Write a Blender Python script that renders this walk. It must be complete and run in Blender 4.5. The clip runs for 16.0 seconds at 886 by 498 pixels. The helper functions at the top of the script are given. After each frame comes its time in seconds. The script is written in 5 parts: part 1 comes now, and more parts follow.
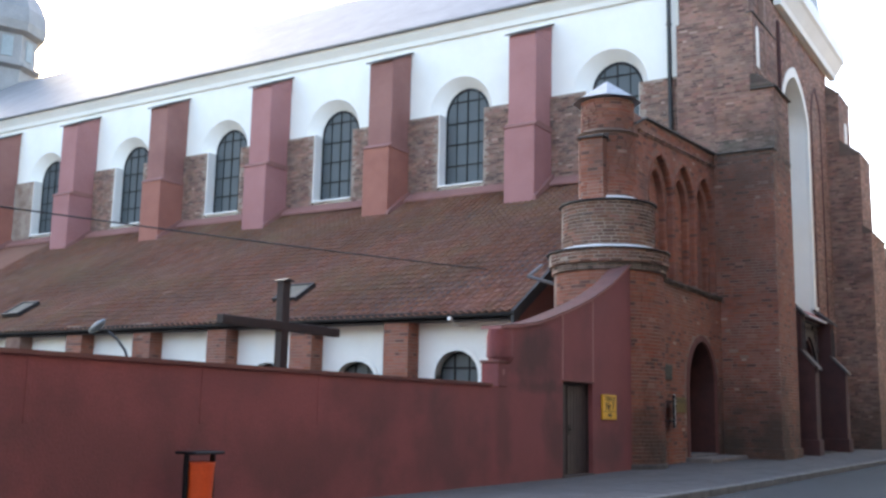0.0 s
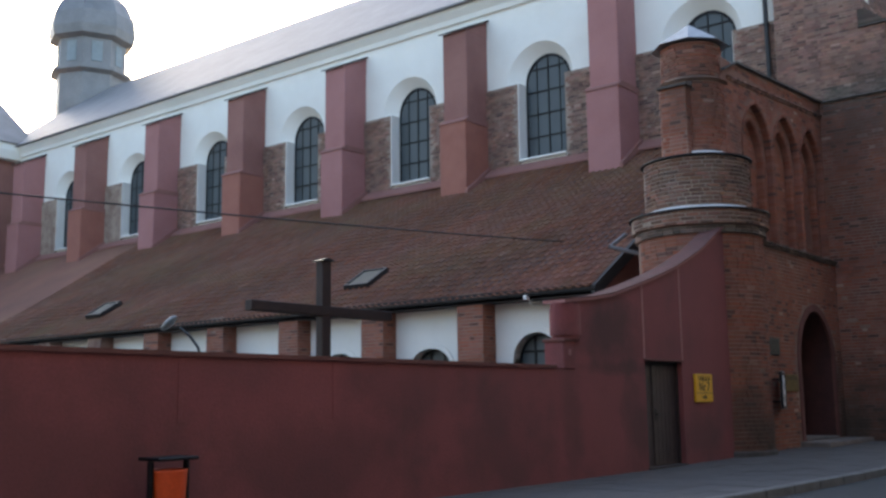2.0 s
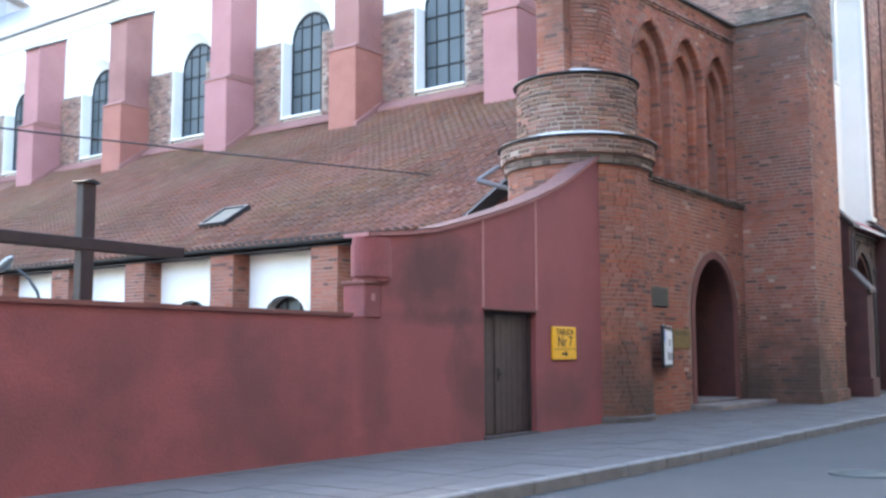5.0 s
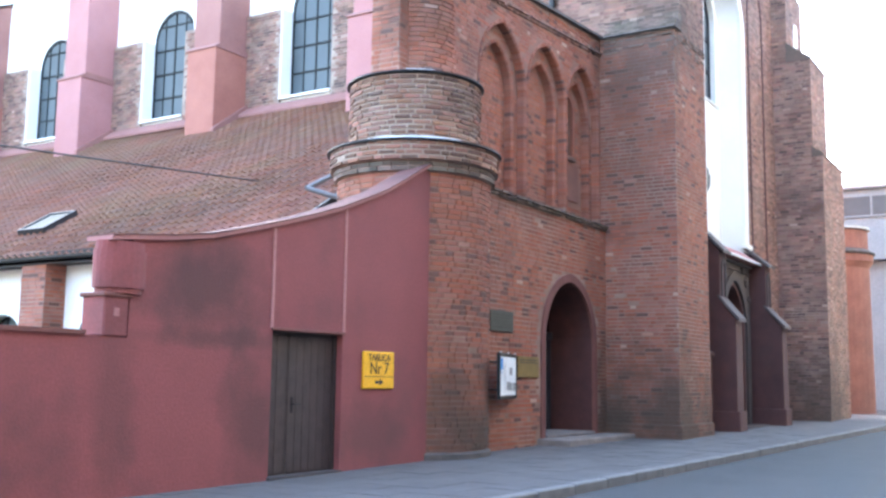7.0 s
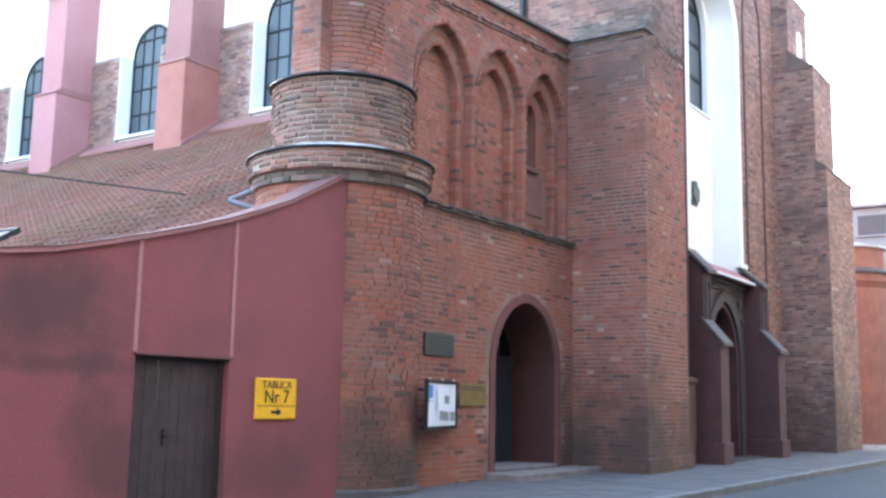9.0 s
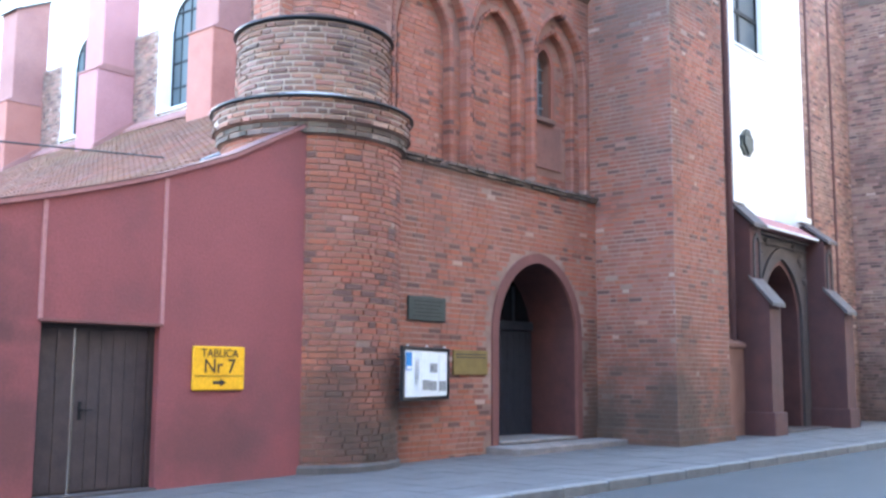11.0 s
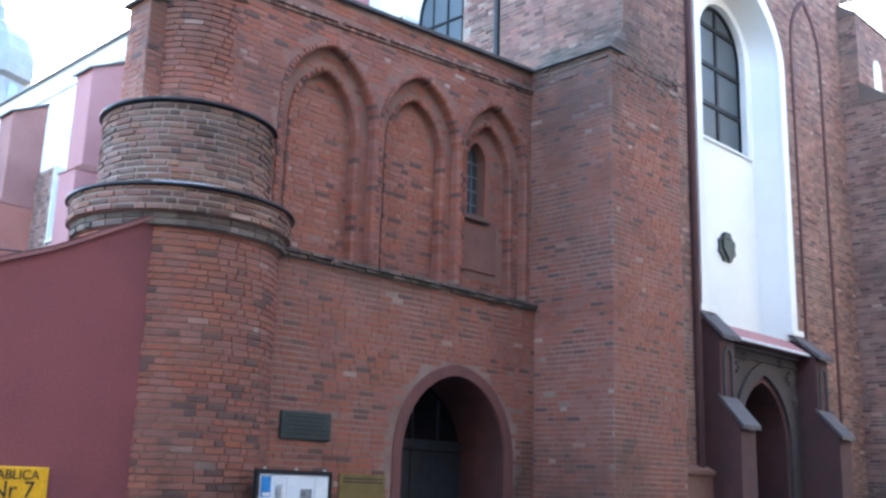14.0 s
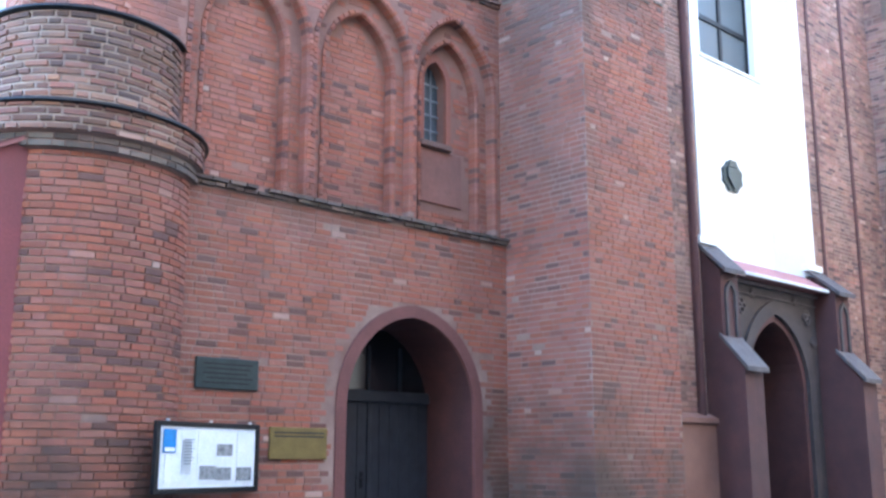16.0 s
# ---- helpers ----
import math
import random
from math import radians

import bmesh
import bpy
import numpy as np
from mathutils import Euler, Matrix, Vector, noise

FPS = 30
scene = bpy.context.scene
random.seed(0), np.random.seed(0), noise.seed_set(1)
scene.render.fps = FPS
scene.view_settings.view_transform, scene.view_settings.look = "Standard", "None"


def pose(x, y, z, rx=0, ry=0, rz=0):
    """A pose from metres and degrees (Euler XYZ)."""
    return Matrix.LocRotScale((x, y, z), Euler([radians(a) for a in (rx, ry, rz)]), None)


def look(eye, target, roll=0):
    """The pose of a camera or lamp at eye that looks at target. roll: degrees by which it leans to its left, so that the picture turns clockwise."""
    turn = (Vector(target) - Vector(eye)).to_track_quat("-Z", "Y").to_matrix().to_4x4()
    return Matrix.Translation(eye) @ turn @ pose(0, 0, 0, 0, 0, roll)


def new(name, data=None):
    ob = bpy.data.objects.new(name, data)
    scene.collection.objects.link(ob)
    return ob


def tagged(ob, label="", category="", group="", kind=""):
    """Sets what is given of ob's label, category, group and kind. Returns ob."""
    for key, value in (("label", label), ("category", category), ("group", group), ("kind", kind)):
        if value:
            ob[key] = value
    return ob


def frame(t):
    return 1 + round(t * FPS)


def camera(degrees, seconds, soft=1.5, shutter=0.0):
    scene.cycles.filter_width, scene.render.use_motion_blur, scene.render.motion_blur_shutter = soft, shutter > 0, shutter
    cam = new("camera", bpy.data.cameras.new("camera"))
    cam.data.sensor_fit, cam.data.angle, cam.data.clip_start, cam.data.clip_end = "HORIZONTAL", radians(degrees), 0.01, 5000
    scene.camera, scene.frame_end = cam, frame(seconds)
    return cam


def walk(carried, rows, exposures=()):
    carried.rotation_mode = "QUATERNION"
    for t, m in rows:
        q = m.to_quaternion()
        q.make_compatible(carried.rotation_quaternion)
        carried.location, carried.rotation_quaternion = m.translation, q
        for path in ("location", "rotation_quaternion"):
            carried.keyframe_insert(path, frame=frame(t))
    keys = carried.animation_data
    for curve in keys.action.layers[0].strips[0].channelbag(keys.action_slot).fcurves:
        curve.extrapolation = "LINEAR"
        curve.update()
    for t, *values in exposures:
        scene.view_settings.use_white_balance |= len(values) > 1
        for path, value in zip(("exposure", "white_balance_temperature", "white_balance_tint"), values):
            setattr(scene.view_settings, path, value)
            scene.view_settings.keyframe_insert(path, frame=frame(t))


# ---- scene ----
cam = camera(47.4, 16.0, soft=2.7)
PATH = [
    (0, (-19.704, -9.261, 1.28), (-18.031, -8.213, 1.602), 1.1),
    (0.5, (-18.994, -9.118, 1.235), (-17.363, -8.0, 1.531), 0.3),
    (1, (-18.455, -9.067, 1.302), (-16.993, -7.744, 1.639), 0.6),
    (1.5, (-18.02, -9.109, 1.287), (-16.582, -7.768, 1.655), 0.3),
    (2, (-17.165, -8.919, 1.278), (-15.621, -7.684, 1.579), -0.8),
    (2.5, (-16.294, -8.872, 1.237), (-14.632, -7.81, 1.568), -0.3),
    (3, (-15.644, -8.813, 1.233), (-14.025, -7.676, 1.526), -0.7),
    (3.5, (-15.135, -8.859, 1.279), (-13.535, -7.682, 1.512), -0.7),
    (3.7, (-14.891, -8.864, 1.283), (-13.303, -7.667, 1.492), 0.0),
    (5.8, (-11.975, -8.836, 1.311), (-10.353, -7.687, 1.534), -0.3),
    (6, (-11.722, -8.875, 1.299), (-10.088, -7.746, 1.534), -0.2),
    (6.5, (-11.096, -8.973, 1.263), (-9.434, -7.902, 1.567), -1.2),
    (7, (-10.49, -9.211, 1.374), (-8.806, -8.164, 1.63), 0.8),
    (7.5, (-9.89, -9.342, 1.386), (-8.161, -8.37, 1.645), 0.2),
    (8, (-9.251, -9.589, 1.398), (-7.634, -8.433, 1.624), 2.2),
    (8.5, (-8.734, -9.77, 1.423), (-7.107, -8.645, 1.72), 0.4),
    (9, (-8.157, -10.069, 1.505), (-6.524, -8.953, 1.804), 1.1),
    (9.2, (-7.936, -10.151, 1.524), (-6.339, -8.982, 1.812), 1.6),
    (11.3, (-5.45, -11.028, 1.435), (-3.951, -9.729, 1.691), 0.2),
    (11.5, (-5.282, -11.098, 1.435), (-3.764, -9.838, 1.761), -0.6),
    (12, (-4.763, -11.42, 1.571), (-3.324, -10.086, 1.959), 1.7),
    (12.5, (-4.208, -11.546, 1.706), (-2.75, -10.276, 2.217), 1.0),
    (13, (-3.711, -11.596, 1.713), (-2.269, -10.32, 2.254), 0.7),
    (13.5, (-3.184, -11.601, 1.714), (-1.825, -10.221, 2.213), 2.0),
    (14, (-2.577, -11.697, 1.696), (-1.191, -10.33, 2.155), 1.7),
    (14.5, (-1.92, -11.555, 1.457), (-0.543, -10.175, 1.903), -0.4),
    (15, (-1.329, -11.425, 1.389), (0.01, -10.008, 1.837), -0.1),
    (15.5, (-0.728, -11.347, 1.391), (0.645, -9.964, 1.841), -0.9),
    (16, (-0.14, -11.362, 1.413), (1.187, -9.923, 1.824), 0.1),
]
EXPOSURES = [(0.0, 2.9, 6800, 13), (0.7, 2.9, 6800, 13), (1.0, 2.9, 6800, 13), (1.5, 2.3, 6600, 13), (2.0, 2.1, 6600, 11), (2.5, 2.5, 6600, 11), (3.5, 3.0, 6500, 11), (4.6, 3.7, 6400, 11), (6.0, 4.35, 6200, 10), (8.5, 4.4, 6150, 10), (9.0, 4.3, 6100, 10), (11.5, 4.8, 5750, 9), (12.0, 4.35, 5700, 9), (12.5, 4.2, 5700, 9), (13.2, 3.3, 5650, 9), (13.7, 3.3, 5650, 9), (14.0, 3.95, 5600, 8), (14.5, 4.2, 5500, 8), (15.0, 4.6, 5450, 8), (16.0, 4.75, 5450, 8)]
walk(cam, [(t, look(eye, target, roll)) for t, eye, target, roll in PATH], EXPOSURES)

# ---- world, sun, exposure ----
SUN_AZ, SUN_EL = 56.0, 18.5
world = bpy.data.worlds.new("sky")
scene.world = world
world.use_nodes = True
wn = world.node_tree.nodes
sky = wn.new("ShaderNodeTexSky")
sky.sky_type = 'NISHITA'
sky.sun_disc = False
sky.sun_elevation = radians(SUN_EL)
sky.sun_rotation = radians(90 - SUN_AZ)
sky.dust_density = 2.0
wn["Background"].inputs["Strength"].default_value = 0.15
world.node_tree.links.new(sky.outputs[0], wn["Background"].inputs["Color"])
sun_data = bpy.data.lights.new("sun", 'SUN')
sun_data.energy, sun_data.angle, sun_data.color = 2.5, radians(0.6), (1.0, 0.93, 0.82)
sun = new("sun", sun_data)
sun.matrix_world = look((0, 0, 60), (-math.cos(radians(SUN_AZ)) * math.cos(radians(SUN_EL)), -math.sin(radians(SUN_AZ)) * math.cos(radians(SUN_EL)), 60 - math.sin(radians(SUN_EL))))


# ---- materials ----
def material(name, base, rough=0.85, second=None, scale=3.0, fine=60.0, bump=0.3, metal=0.0, per="", spread=0.12, stain=None, stain_scale=0.5, stain_amount=0.5, spec=0.4, odd=0.75, damp=(), damp_col=(0.05, 0.04, 0.03), mottle=0.5):
    """A surface with broad and fine variation of colour and relief. per: 'object' or 'island' varies each piece."""
    m = bpy.data.materials.new(name)
    m.use_nodes = True
    nt = m.node_tree
    n, l = nt.nodes, nt.links
    bsdf = n["Principled BSDF"]
    bsdf.inputs["Roughness"].default_value = rough
    bsdf.inputs["Metallic"].default_value = metal
    bsdf.inputs["Specular IOR Level"].default_value = spec
    tc = n.new("ShaderNodeTexCoord")
    geo = n.new("ShaderNodeNewGeometry")
    pos = geo.outputs["Position"] if per != "own" else tc.outputs["Object"]
    broad = n.new("ShaderNodeTexNoise")
    broad.inputs["Scale"].default_value, broad.inputs["Detail"].default_value, broad.inputs["Roughness"].default_value = scale, 6, 0.6
    l.new(pos, broad.inputs["Vector"])
    grain = n.new("ShaderNodeTexNoise")
    grain.inputs["Scale"].default_value, grain.inputs["Detail"].default_value = fine, 4
    l.new(pos, grain.inputs["Vector"])
    second = second or tuple(c * 0.7 for c in base)
    ramp = n.new("ShaderNodeMapRange")
    ramp.inputs[1].default_value, ramp.inputs[2].default_value = 0.33, 0.67
    l.new(broad.outputs["Fac"], ramp.inputs[0])
    mix = n.new("ShaderNodeMix")
    mix.data_type = 'RGBA'
    mix.inputs[6].default_value, mix.inputs[7].default_value = (*base, 1), (*second, 1)
    l.new(ramp.outputs[0], mix.inputs[0])
    out = mix.outputs[2]
    hsv = n.new("ShaderNodeHueSaturation")
    add = n.new("ShaderNodeMath")
    add.operation = 'MULTIPLY_ADD'
    add.inputs[1].default_value, add.inputs[2].default_value = mottle, 1 - mottle / 2
    l.new(grain.outputs["Fac"], add.inputs[0])
    l.new(out, hsv.inputs["Color"])
    l.new(add.outputs[0], hsv.inputs["Value"])
    out = hsv.outputs[0]
    if per in ("object", "island"):
        if per == "object":
            rnd = n.new("ShaderNodeObjectInfo").outputs["Random"]
        else:
            rnd = geo.outputs["Random Per Island"]
        wn2 = n.new("ShaderNodeTexWhiteNoise")
        wn2.noise_dimensions = '1D'
        l.new(rnd, wn2.inputs["W"])
        hs2 = n.new("ShaderNodeHueSaturation")
        r1 = n.new("ShaderNodeMapRange")
        r1.inputs[3].default_value, r1.inputs[4].default_value = 1 - 2.6 * spread, 1 + 2.2 * spread
        l.new(wn2.outputs["Value"], r1.inputs[0])
        r2 = n.new("ShaderNodeMapRange")
        r2.inputs[3].default_value, r2.inputs[4].default_value = 0.5 - spread * 0.05, 0.5 + spread * 0.09
        l.new(rnd, r2.inputs[0])
        r3 = n.new("ShaderNodeMapRange")
        r3.inputs[3].default_value, r3.inputs[4].default_value = 0.9, 1.08
        sep = n.new("ShaderNodeSeparateColor")
        l.new(wn2.outputs["Color"], sep.inputs[0])
        l.new(sep.outputs[1], r3.inputs[0])
        l.new(r1.outputs[0], hs2.inputs["Value"])
        l.new(r2.outputs[0], hs2.inputs["Hue"])
        l.new(r3.outputs[0], hs2.inputs["Saturation"])
        l.new(out, hs2.inputs["Color"])
        out = hs2.outputs[0]
        # a few overburnt, blackened pieces and a few pale ones
        for lo, hi, col, src in ((0.86, 0.93, (0.06, 0.04, 0.038), sep.outputs[2]), (0.985, 0.995, (0.45, 0.32, 0.26), sep.outputs[0])):
            th = n.new("ShaderNodeMapRange")
            th.inputs[1].default_value, th.inputs[2].default_value, th.inputs[4].default_value = lo, hi, odd
            l.new(src, th.inputs[0])
            mx = n.new("ShaderNodeMix")
            mx.data_type = 'RGBA'
            mx.inputs[7].default_value = (*col, 1)
            l.new(th.outputs[0], mx.inputs[0])
            l.new(out, mx.inputs[6])
            out = mx.outputs[2]
    if stain:
        st = n.new("ShaderNodeTexNoise")
        st.inputs["Scale"].default_value, st.inputs["Detail"].default_value, st.inputs["Roughness"].default_value = stain_scale, 8, 0.65
        l.new(geo.outputs["Position"], st.inputs["Vector"])
        sr = n.new("ShaderNodeMapRange")
        sr.inputs[1].default_value, sr.inputs[2].default_value, sr.inputs[4].default_value = 0.5, 0.72, stain_amount
        l.new(st.outputs["Fac"], sr.inputs[0])
        mx = n.new("ShaderNodeMix")
        mx.data_type = 'RGBA'
        mx.inputs[7].default_value = (*stain, 1)
        l.new(sr.outputs[0], mx.inputs[0])
        l.new(out, mx.inputs[6])
        out = mx.outputs[2]
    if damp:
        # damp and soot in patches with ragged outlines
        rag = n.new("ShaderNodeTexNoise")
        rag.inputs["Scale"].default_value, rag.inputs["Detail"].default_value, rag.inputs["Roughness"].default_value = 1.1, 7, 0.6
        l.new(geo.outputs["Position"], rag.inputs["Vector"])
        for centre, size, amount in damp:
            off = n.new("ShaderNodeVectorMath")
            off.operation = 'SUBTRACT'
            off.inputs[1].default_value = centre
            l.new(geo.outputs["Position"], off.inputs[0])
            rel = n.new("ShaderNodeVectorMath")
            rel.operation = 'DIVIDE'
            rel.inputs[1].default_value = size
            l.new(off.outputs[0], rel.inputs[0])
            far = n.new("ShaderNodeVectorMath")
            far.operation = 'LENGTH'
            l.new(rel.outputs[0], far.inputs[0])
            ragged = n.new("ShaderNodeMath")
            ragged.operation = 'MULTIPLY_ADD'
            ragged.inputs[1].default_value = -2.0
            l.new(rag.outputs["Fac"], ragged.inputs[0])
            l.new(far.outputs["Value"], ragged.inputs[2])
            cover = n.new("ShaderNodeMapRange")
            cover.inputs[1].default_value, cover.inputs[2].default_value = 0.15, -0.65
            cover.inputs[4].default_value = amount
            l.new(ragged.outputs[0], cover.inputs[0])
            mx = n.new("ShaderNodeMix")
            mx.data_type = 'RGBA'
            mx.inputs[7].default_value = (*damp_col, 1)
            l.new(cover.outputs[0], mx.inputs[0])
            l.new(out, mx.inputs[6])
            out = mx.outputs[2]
    l.new(out, bsdf.inputs["Base Color"])
    if bump:
        bp = n.new("ShaderNodeBump")
        bp.inputs["Strength"].default_value, bp.inputs["Distance"].default_value = bump, 0.02
        l.new(grain.outputs["Fac"], bp.inputs["Height"])
        l.new(bp.outputs[0], bsdf.inputs["Normal"])
    return m


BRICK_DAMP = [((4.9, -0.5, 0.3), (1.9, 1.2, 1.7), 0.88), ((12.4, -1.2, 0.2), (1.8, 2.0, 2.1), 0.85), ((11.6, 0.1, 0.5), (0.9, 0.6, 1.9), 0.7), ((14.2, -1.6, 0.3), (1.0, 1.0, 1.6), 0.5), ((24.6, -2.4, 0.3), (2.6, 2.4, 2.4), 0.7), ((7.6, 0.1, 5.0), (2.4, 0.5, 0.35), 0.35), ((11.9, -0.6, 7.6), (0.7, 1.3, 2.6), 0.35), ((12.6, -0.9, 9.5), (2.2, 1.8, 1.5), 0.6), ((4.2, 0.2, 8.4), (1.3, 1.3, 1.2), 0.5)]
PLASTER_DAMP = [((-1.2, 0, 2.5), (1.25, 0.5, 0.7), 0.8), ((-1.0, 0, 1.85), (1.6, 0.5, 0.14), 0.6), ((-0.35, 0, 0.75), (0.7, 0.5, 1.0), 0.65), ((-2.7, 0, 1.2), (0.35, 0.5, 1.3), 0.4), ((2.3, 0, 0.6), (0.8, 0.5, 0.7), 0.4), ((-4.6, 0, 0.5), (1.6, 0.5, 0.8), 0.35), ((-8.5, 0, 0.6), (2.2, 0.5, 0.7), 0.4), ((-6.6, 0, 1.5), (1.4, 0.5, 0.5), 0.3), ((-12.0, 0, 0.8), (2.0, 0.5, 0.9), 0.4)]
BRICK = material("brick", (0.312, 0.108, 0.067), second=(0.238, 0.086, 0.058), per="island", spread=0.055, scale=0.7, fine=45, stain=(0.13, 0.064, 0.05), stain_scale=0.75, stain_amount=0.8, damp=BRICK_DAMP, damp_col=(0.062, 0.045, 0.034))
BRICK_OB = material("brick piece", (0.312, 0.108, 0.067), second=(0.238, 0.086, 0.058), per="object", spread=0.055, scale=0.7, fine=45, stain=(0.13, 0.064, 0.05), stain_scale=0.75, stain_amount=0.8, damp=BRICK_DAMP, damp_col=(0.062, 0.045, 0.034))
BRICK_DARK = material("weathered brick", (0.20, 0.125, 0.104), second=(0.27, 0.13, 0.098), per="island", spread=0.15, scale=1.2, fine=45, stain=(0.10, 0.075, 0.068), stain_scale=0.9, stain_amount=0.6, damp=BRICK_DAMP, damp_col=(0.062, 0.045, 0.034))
BRICK_RING = material("grey weathered brick", (0.105, 0.065, 0.054), second=(0.25, 0.108, 0.07), per="island", spread=0.19, scale=1.0, fine=45, stain=(0.09, 0.07, 0.065), stain_scale=0.9, stain_amount=0.5)
BRICK_FAR = material("far brick", (0.27, 0.12, 0.088), second=(0.21, 0.09, 0.068), scale=1.5, fine=14, stain=(0.14, 0.085, 0.07), stain_scale=0.6)
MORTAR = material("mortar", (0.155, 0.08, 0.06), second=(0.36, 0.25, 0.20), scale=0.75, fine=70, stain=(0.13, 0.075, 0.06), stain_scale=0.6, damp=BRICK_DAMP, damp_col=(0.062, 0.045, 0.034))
MORTAR_RED = material("brick dust mortar", (0.19, 0.095, 0.07), second=(0.25, 0.135, 0.10), scale=1.5, fine=50)
MORTAR_PALE = material("pale mortar", (0.36, 0.29, 0.235), second=(0.2, 0.135, 0.108), scale=2, fine=70)
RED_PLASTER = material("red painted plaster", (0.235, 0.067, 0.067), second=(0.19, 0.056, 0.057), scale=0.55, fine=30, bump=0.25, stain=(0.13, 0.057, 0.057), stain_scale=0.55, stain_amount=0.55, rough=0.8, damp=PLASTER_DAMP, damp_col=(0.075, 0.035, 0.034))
PINK_PLASTER = material("pink painted plaster", (0.36, 0.17, 0.163), second=(0.31, 0.14, 0.132), scale=0.6, fine=25, bump=0.15)
RUST_PLASTER = material("brown red painted brick", (0.28, 0.135, 0.115), second=(0.23, 0.105, 0.09), scale=0.8, fine=25, bump=0.3)
BUTTRESS_RED = material("orange red painted brick", (0.33, 0.135, 0.10), second=(0.28, 0.11, 0.082), scale=1.2, fine=25, bump=0.3)
MOSSY = material("mossy brick", (0.085, 0.074, 0.058), second=(0.15, 0.10, 0.082), per="island", spread=0.16, scale=1.5, fine=40, odd=0.4)
SURROUND = material("red painted brick surround", (0.17, 0.066, 0.055), second=(0.125, 0.05, 0.042), scale=2, fine=30)
# red of the doorway reveal, with the recess's shade put into the colour
SHADED_RED = material("red painted brick with recess shade", (0.085, 0.03, 0.027), second=(0.055, 0.022, 0.02), scale=2, fine=30, stain=(0.03, 0.018, 0.017), stain_scale=1.2)
WHITE = material("white limewash", (0.80, 0.79, 0.75), second=(0.74, 0.73, 0.69), scale=0.5, fine=15, bump=0.03, stain=(0.66, 0.64, 0.6), stain_scale=0.4, stain_amount=0.35, mottle=0.06)
SLAB = material("worn stone slab", (0.22, 0.19, 0.175), second=(0.15, 0.13, 0.12), scale=4, fine=50)
STONE = material("grey moulded stone", (0.066, 0.052, 0.05), second=(0.045, 0.037, 0.036), scale=4, fine=50)
PORTAL_RED = material("dark red portal brick", (0.088, 0.036, 0.033), second=(0.062, 0.028, 0.027), scale=2.5, fine=40, stain=(0.08, 0.045, 0.04), stain_scale=1.0)
PORTAL_SLAB = material("dark sloped slab", (0.105, 0.088, 0.085), second=(0.075, 0.06, 0.058), scale=4, fine=50)
DARK_SLATE = material("dark red tile edge", (0.14, 0.055, 0.05), second=(0.09, 0.045, 0.042), scale=4, fine=50)
DARK_STONE = material("dark stone coping", (0.10, 0.085, 0.08), second=(0.06, 0.055, 0.052), scale=4, fine=50)
TILE = material("clay roof tile", (0.21, 0.084, 0.053), second=(0.16, 0.08, 0.049), per="island", spread=0.06, scale=0.35, fine=30, stain=(0.17, 0.108, 0.052), stain_scale=0.3, stain_amount=0.7, odd=0.15)
TILE_OB = material("clay roof tile piece", (0.21, 0.084, 0.053), second=(0.16, 0.08, 0.049), per="object", spread=0.08, scale=0.35, fine=30, stain=(0.17, 0.108, 0.052), stain_scale=0.3, stain_amount=0.7, odd=0.15)
TILE_FAR = material("far clay tiles", (0.235, 0.10, 0.066), second=(0.165, 0.074, 0.052), scale=0.35, fine=12, stain=(0.21, 0.125, 0.065), stain_scale=0.25, stain_amount=0.5)
ROOF_GREY = material("grey metal roof", (0.22, 0.215, 0.22), second=(0.17, 0.165, 0.17), scale=0.8, fine=12, rough=0.55, metal=0.2, bump=0.1)
LEAD = material("weathered sheet metal", (0.32, 0.335, 0.35), second=(0.22, 0.235, 0.245), scale=5, fine=40, rough=0.4, metal=0.6, bump=0.1)
FLASH = material("pale fillet", (0.66, 0.66, 0.66), second=(0.52, 0.52, 0.52), scale=6, fine=40, rough=0.7, bump=0.1)
GUTTER = material("dark gutter metal", (0.035, 0.035, 0.037), rough=0.5, metal=0.3, scale=6, bump=0.1)
WOOD_DARK = material("dark stained boards", (0.053, 0.036, 0.035), second=(0.034, 0.024, 0.024), scale=5, fine=55, rough=0.55)
WOOD_BLUE = material("blue-black painted boards", (0.028, 0.030, 0.038), second=(0.018, 0.02, 0.025), scale=5, fine=55, rough=0.5)
TIMBER = material("dark timber", (0.035, 0.022, 0.02), second=(0.022, 0.015, 0.014), scale=6, fine=50, rough=0.7)
IRON = material("black iron", (0.018, 0.018, 0.02), scale=8, fine=60, rough=0.5, metal=0.6, bump=0.1)
BRONZE = material("dark bronze", (0.05, 0.064, 0.062), second=(0.034, 0.045, 0.044), scale=6, fine=60, rough=0.45, metal=0.5, bump=0.2)
BRASS = material("tarnished brass", (0.20, 0.145, 0.05), second=(0.15, 0.11, 0.04), scale=6, fine=60, rough=0.45, metal=0.5, bump=0.1)
YELLOW = material("yellow enamel", (0.80, 0.43, 0.012), second=(0.74, 0.38, 0.01), scale=6, fine=20, rough=0.35, bump=0.03)
INK = material("black print", (0.02, 0.02, 0.025), rough=0.5, bump=0.0, scale=4)
PHOTO = material("printed photograph", (0.10, 0.105, 0.11), second=(0.34, 0.35, 0.35), rough=0.5, bump=0.0, scale=14, fine=60)
INK_GREY = material("grey print", (0.30, 0.31, 0.33), rough=0.6, bump=0.0, scale=9, fine=90)
PAPER = material("white paper", (0.78, 0.80, 0.80), second=(0.70, 0.73, 0.75), rough=0.7, bump=0.0, scale=7)
BLUE = material("blue sticker", (0.02, 0.22, 0.55), rough=0.5, bump=0.0, scale=9)
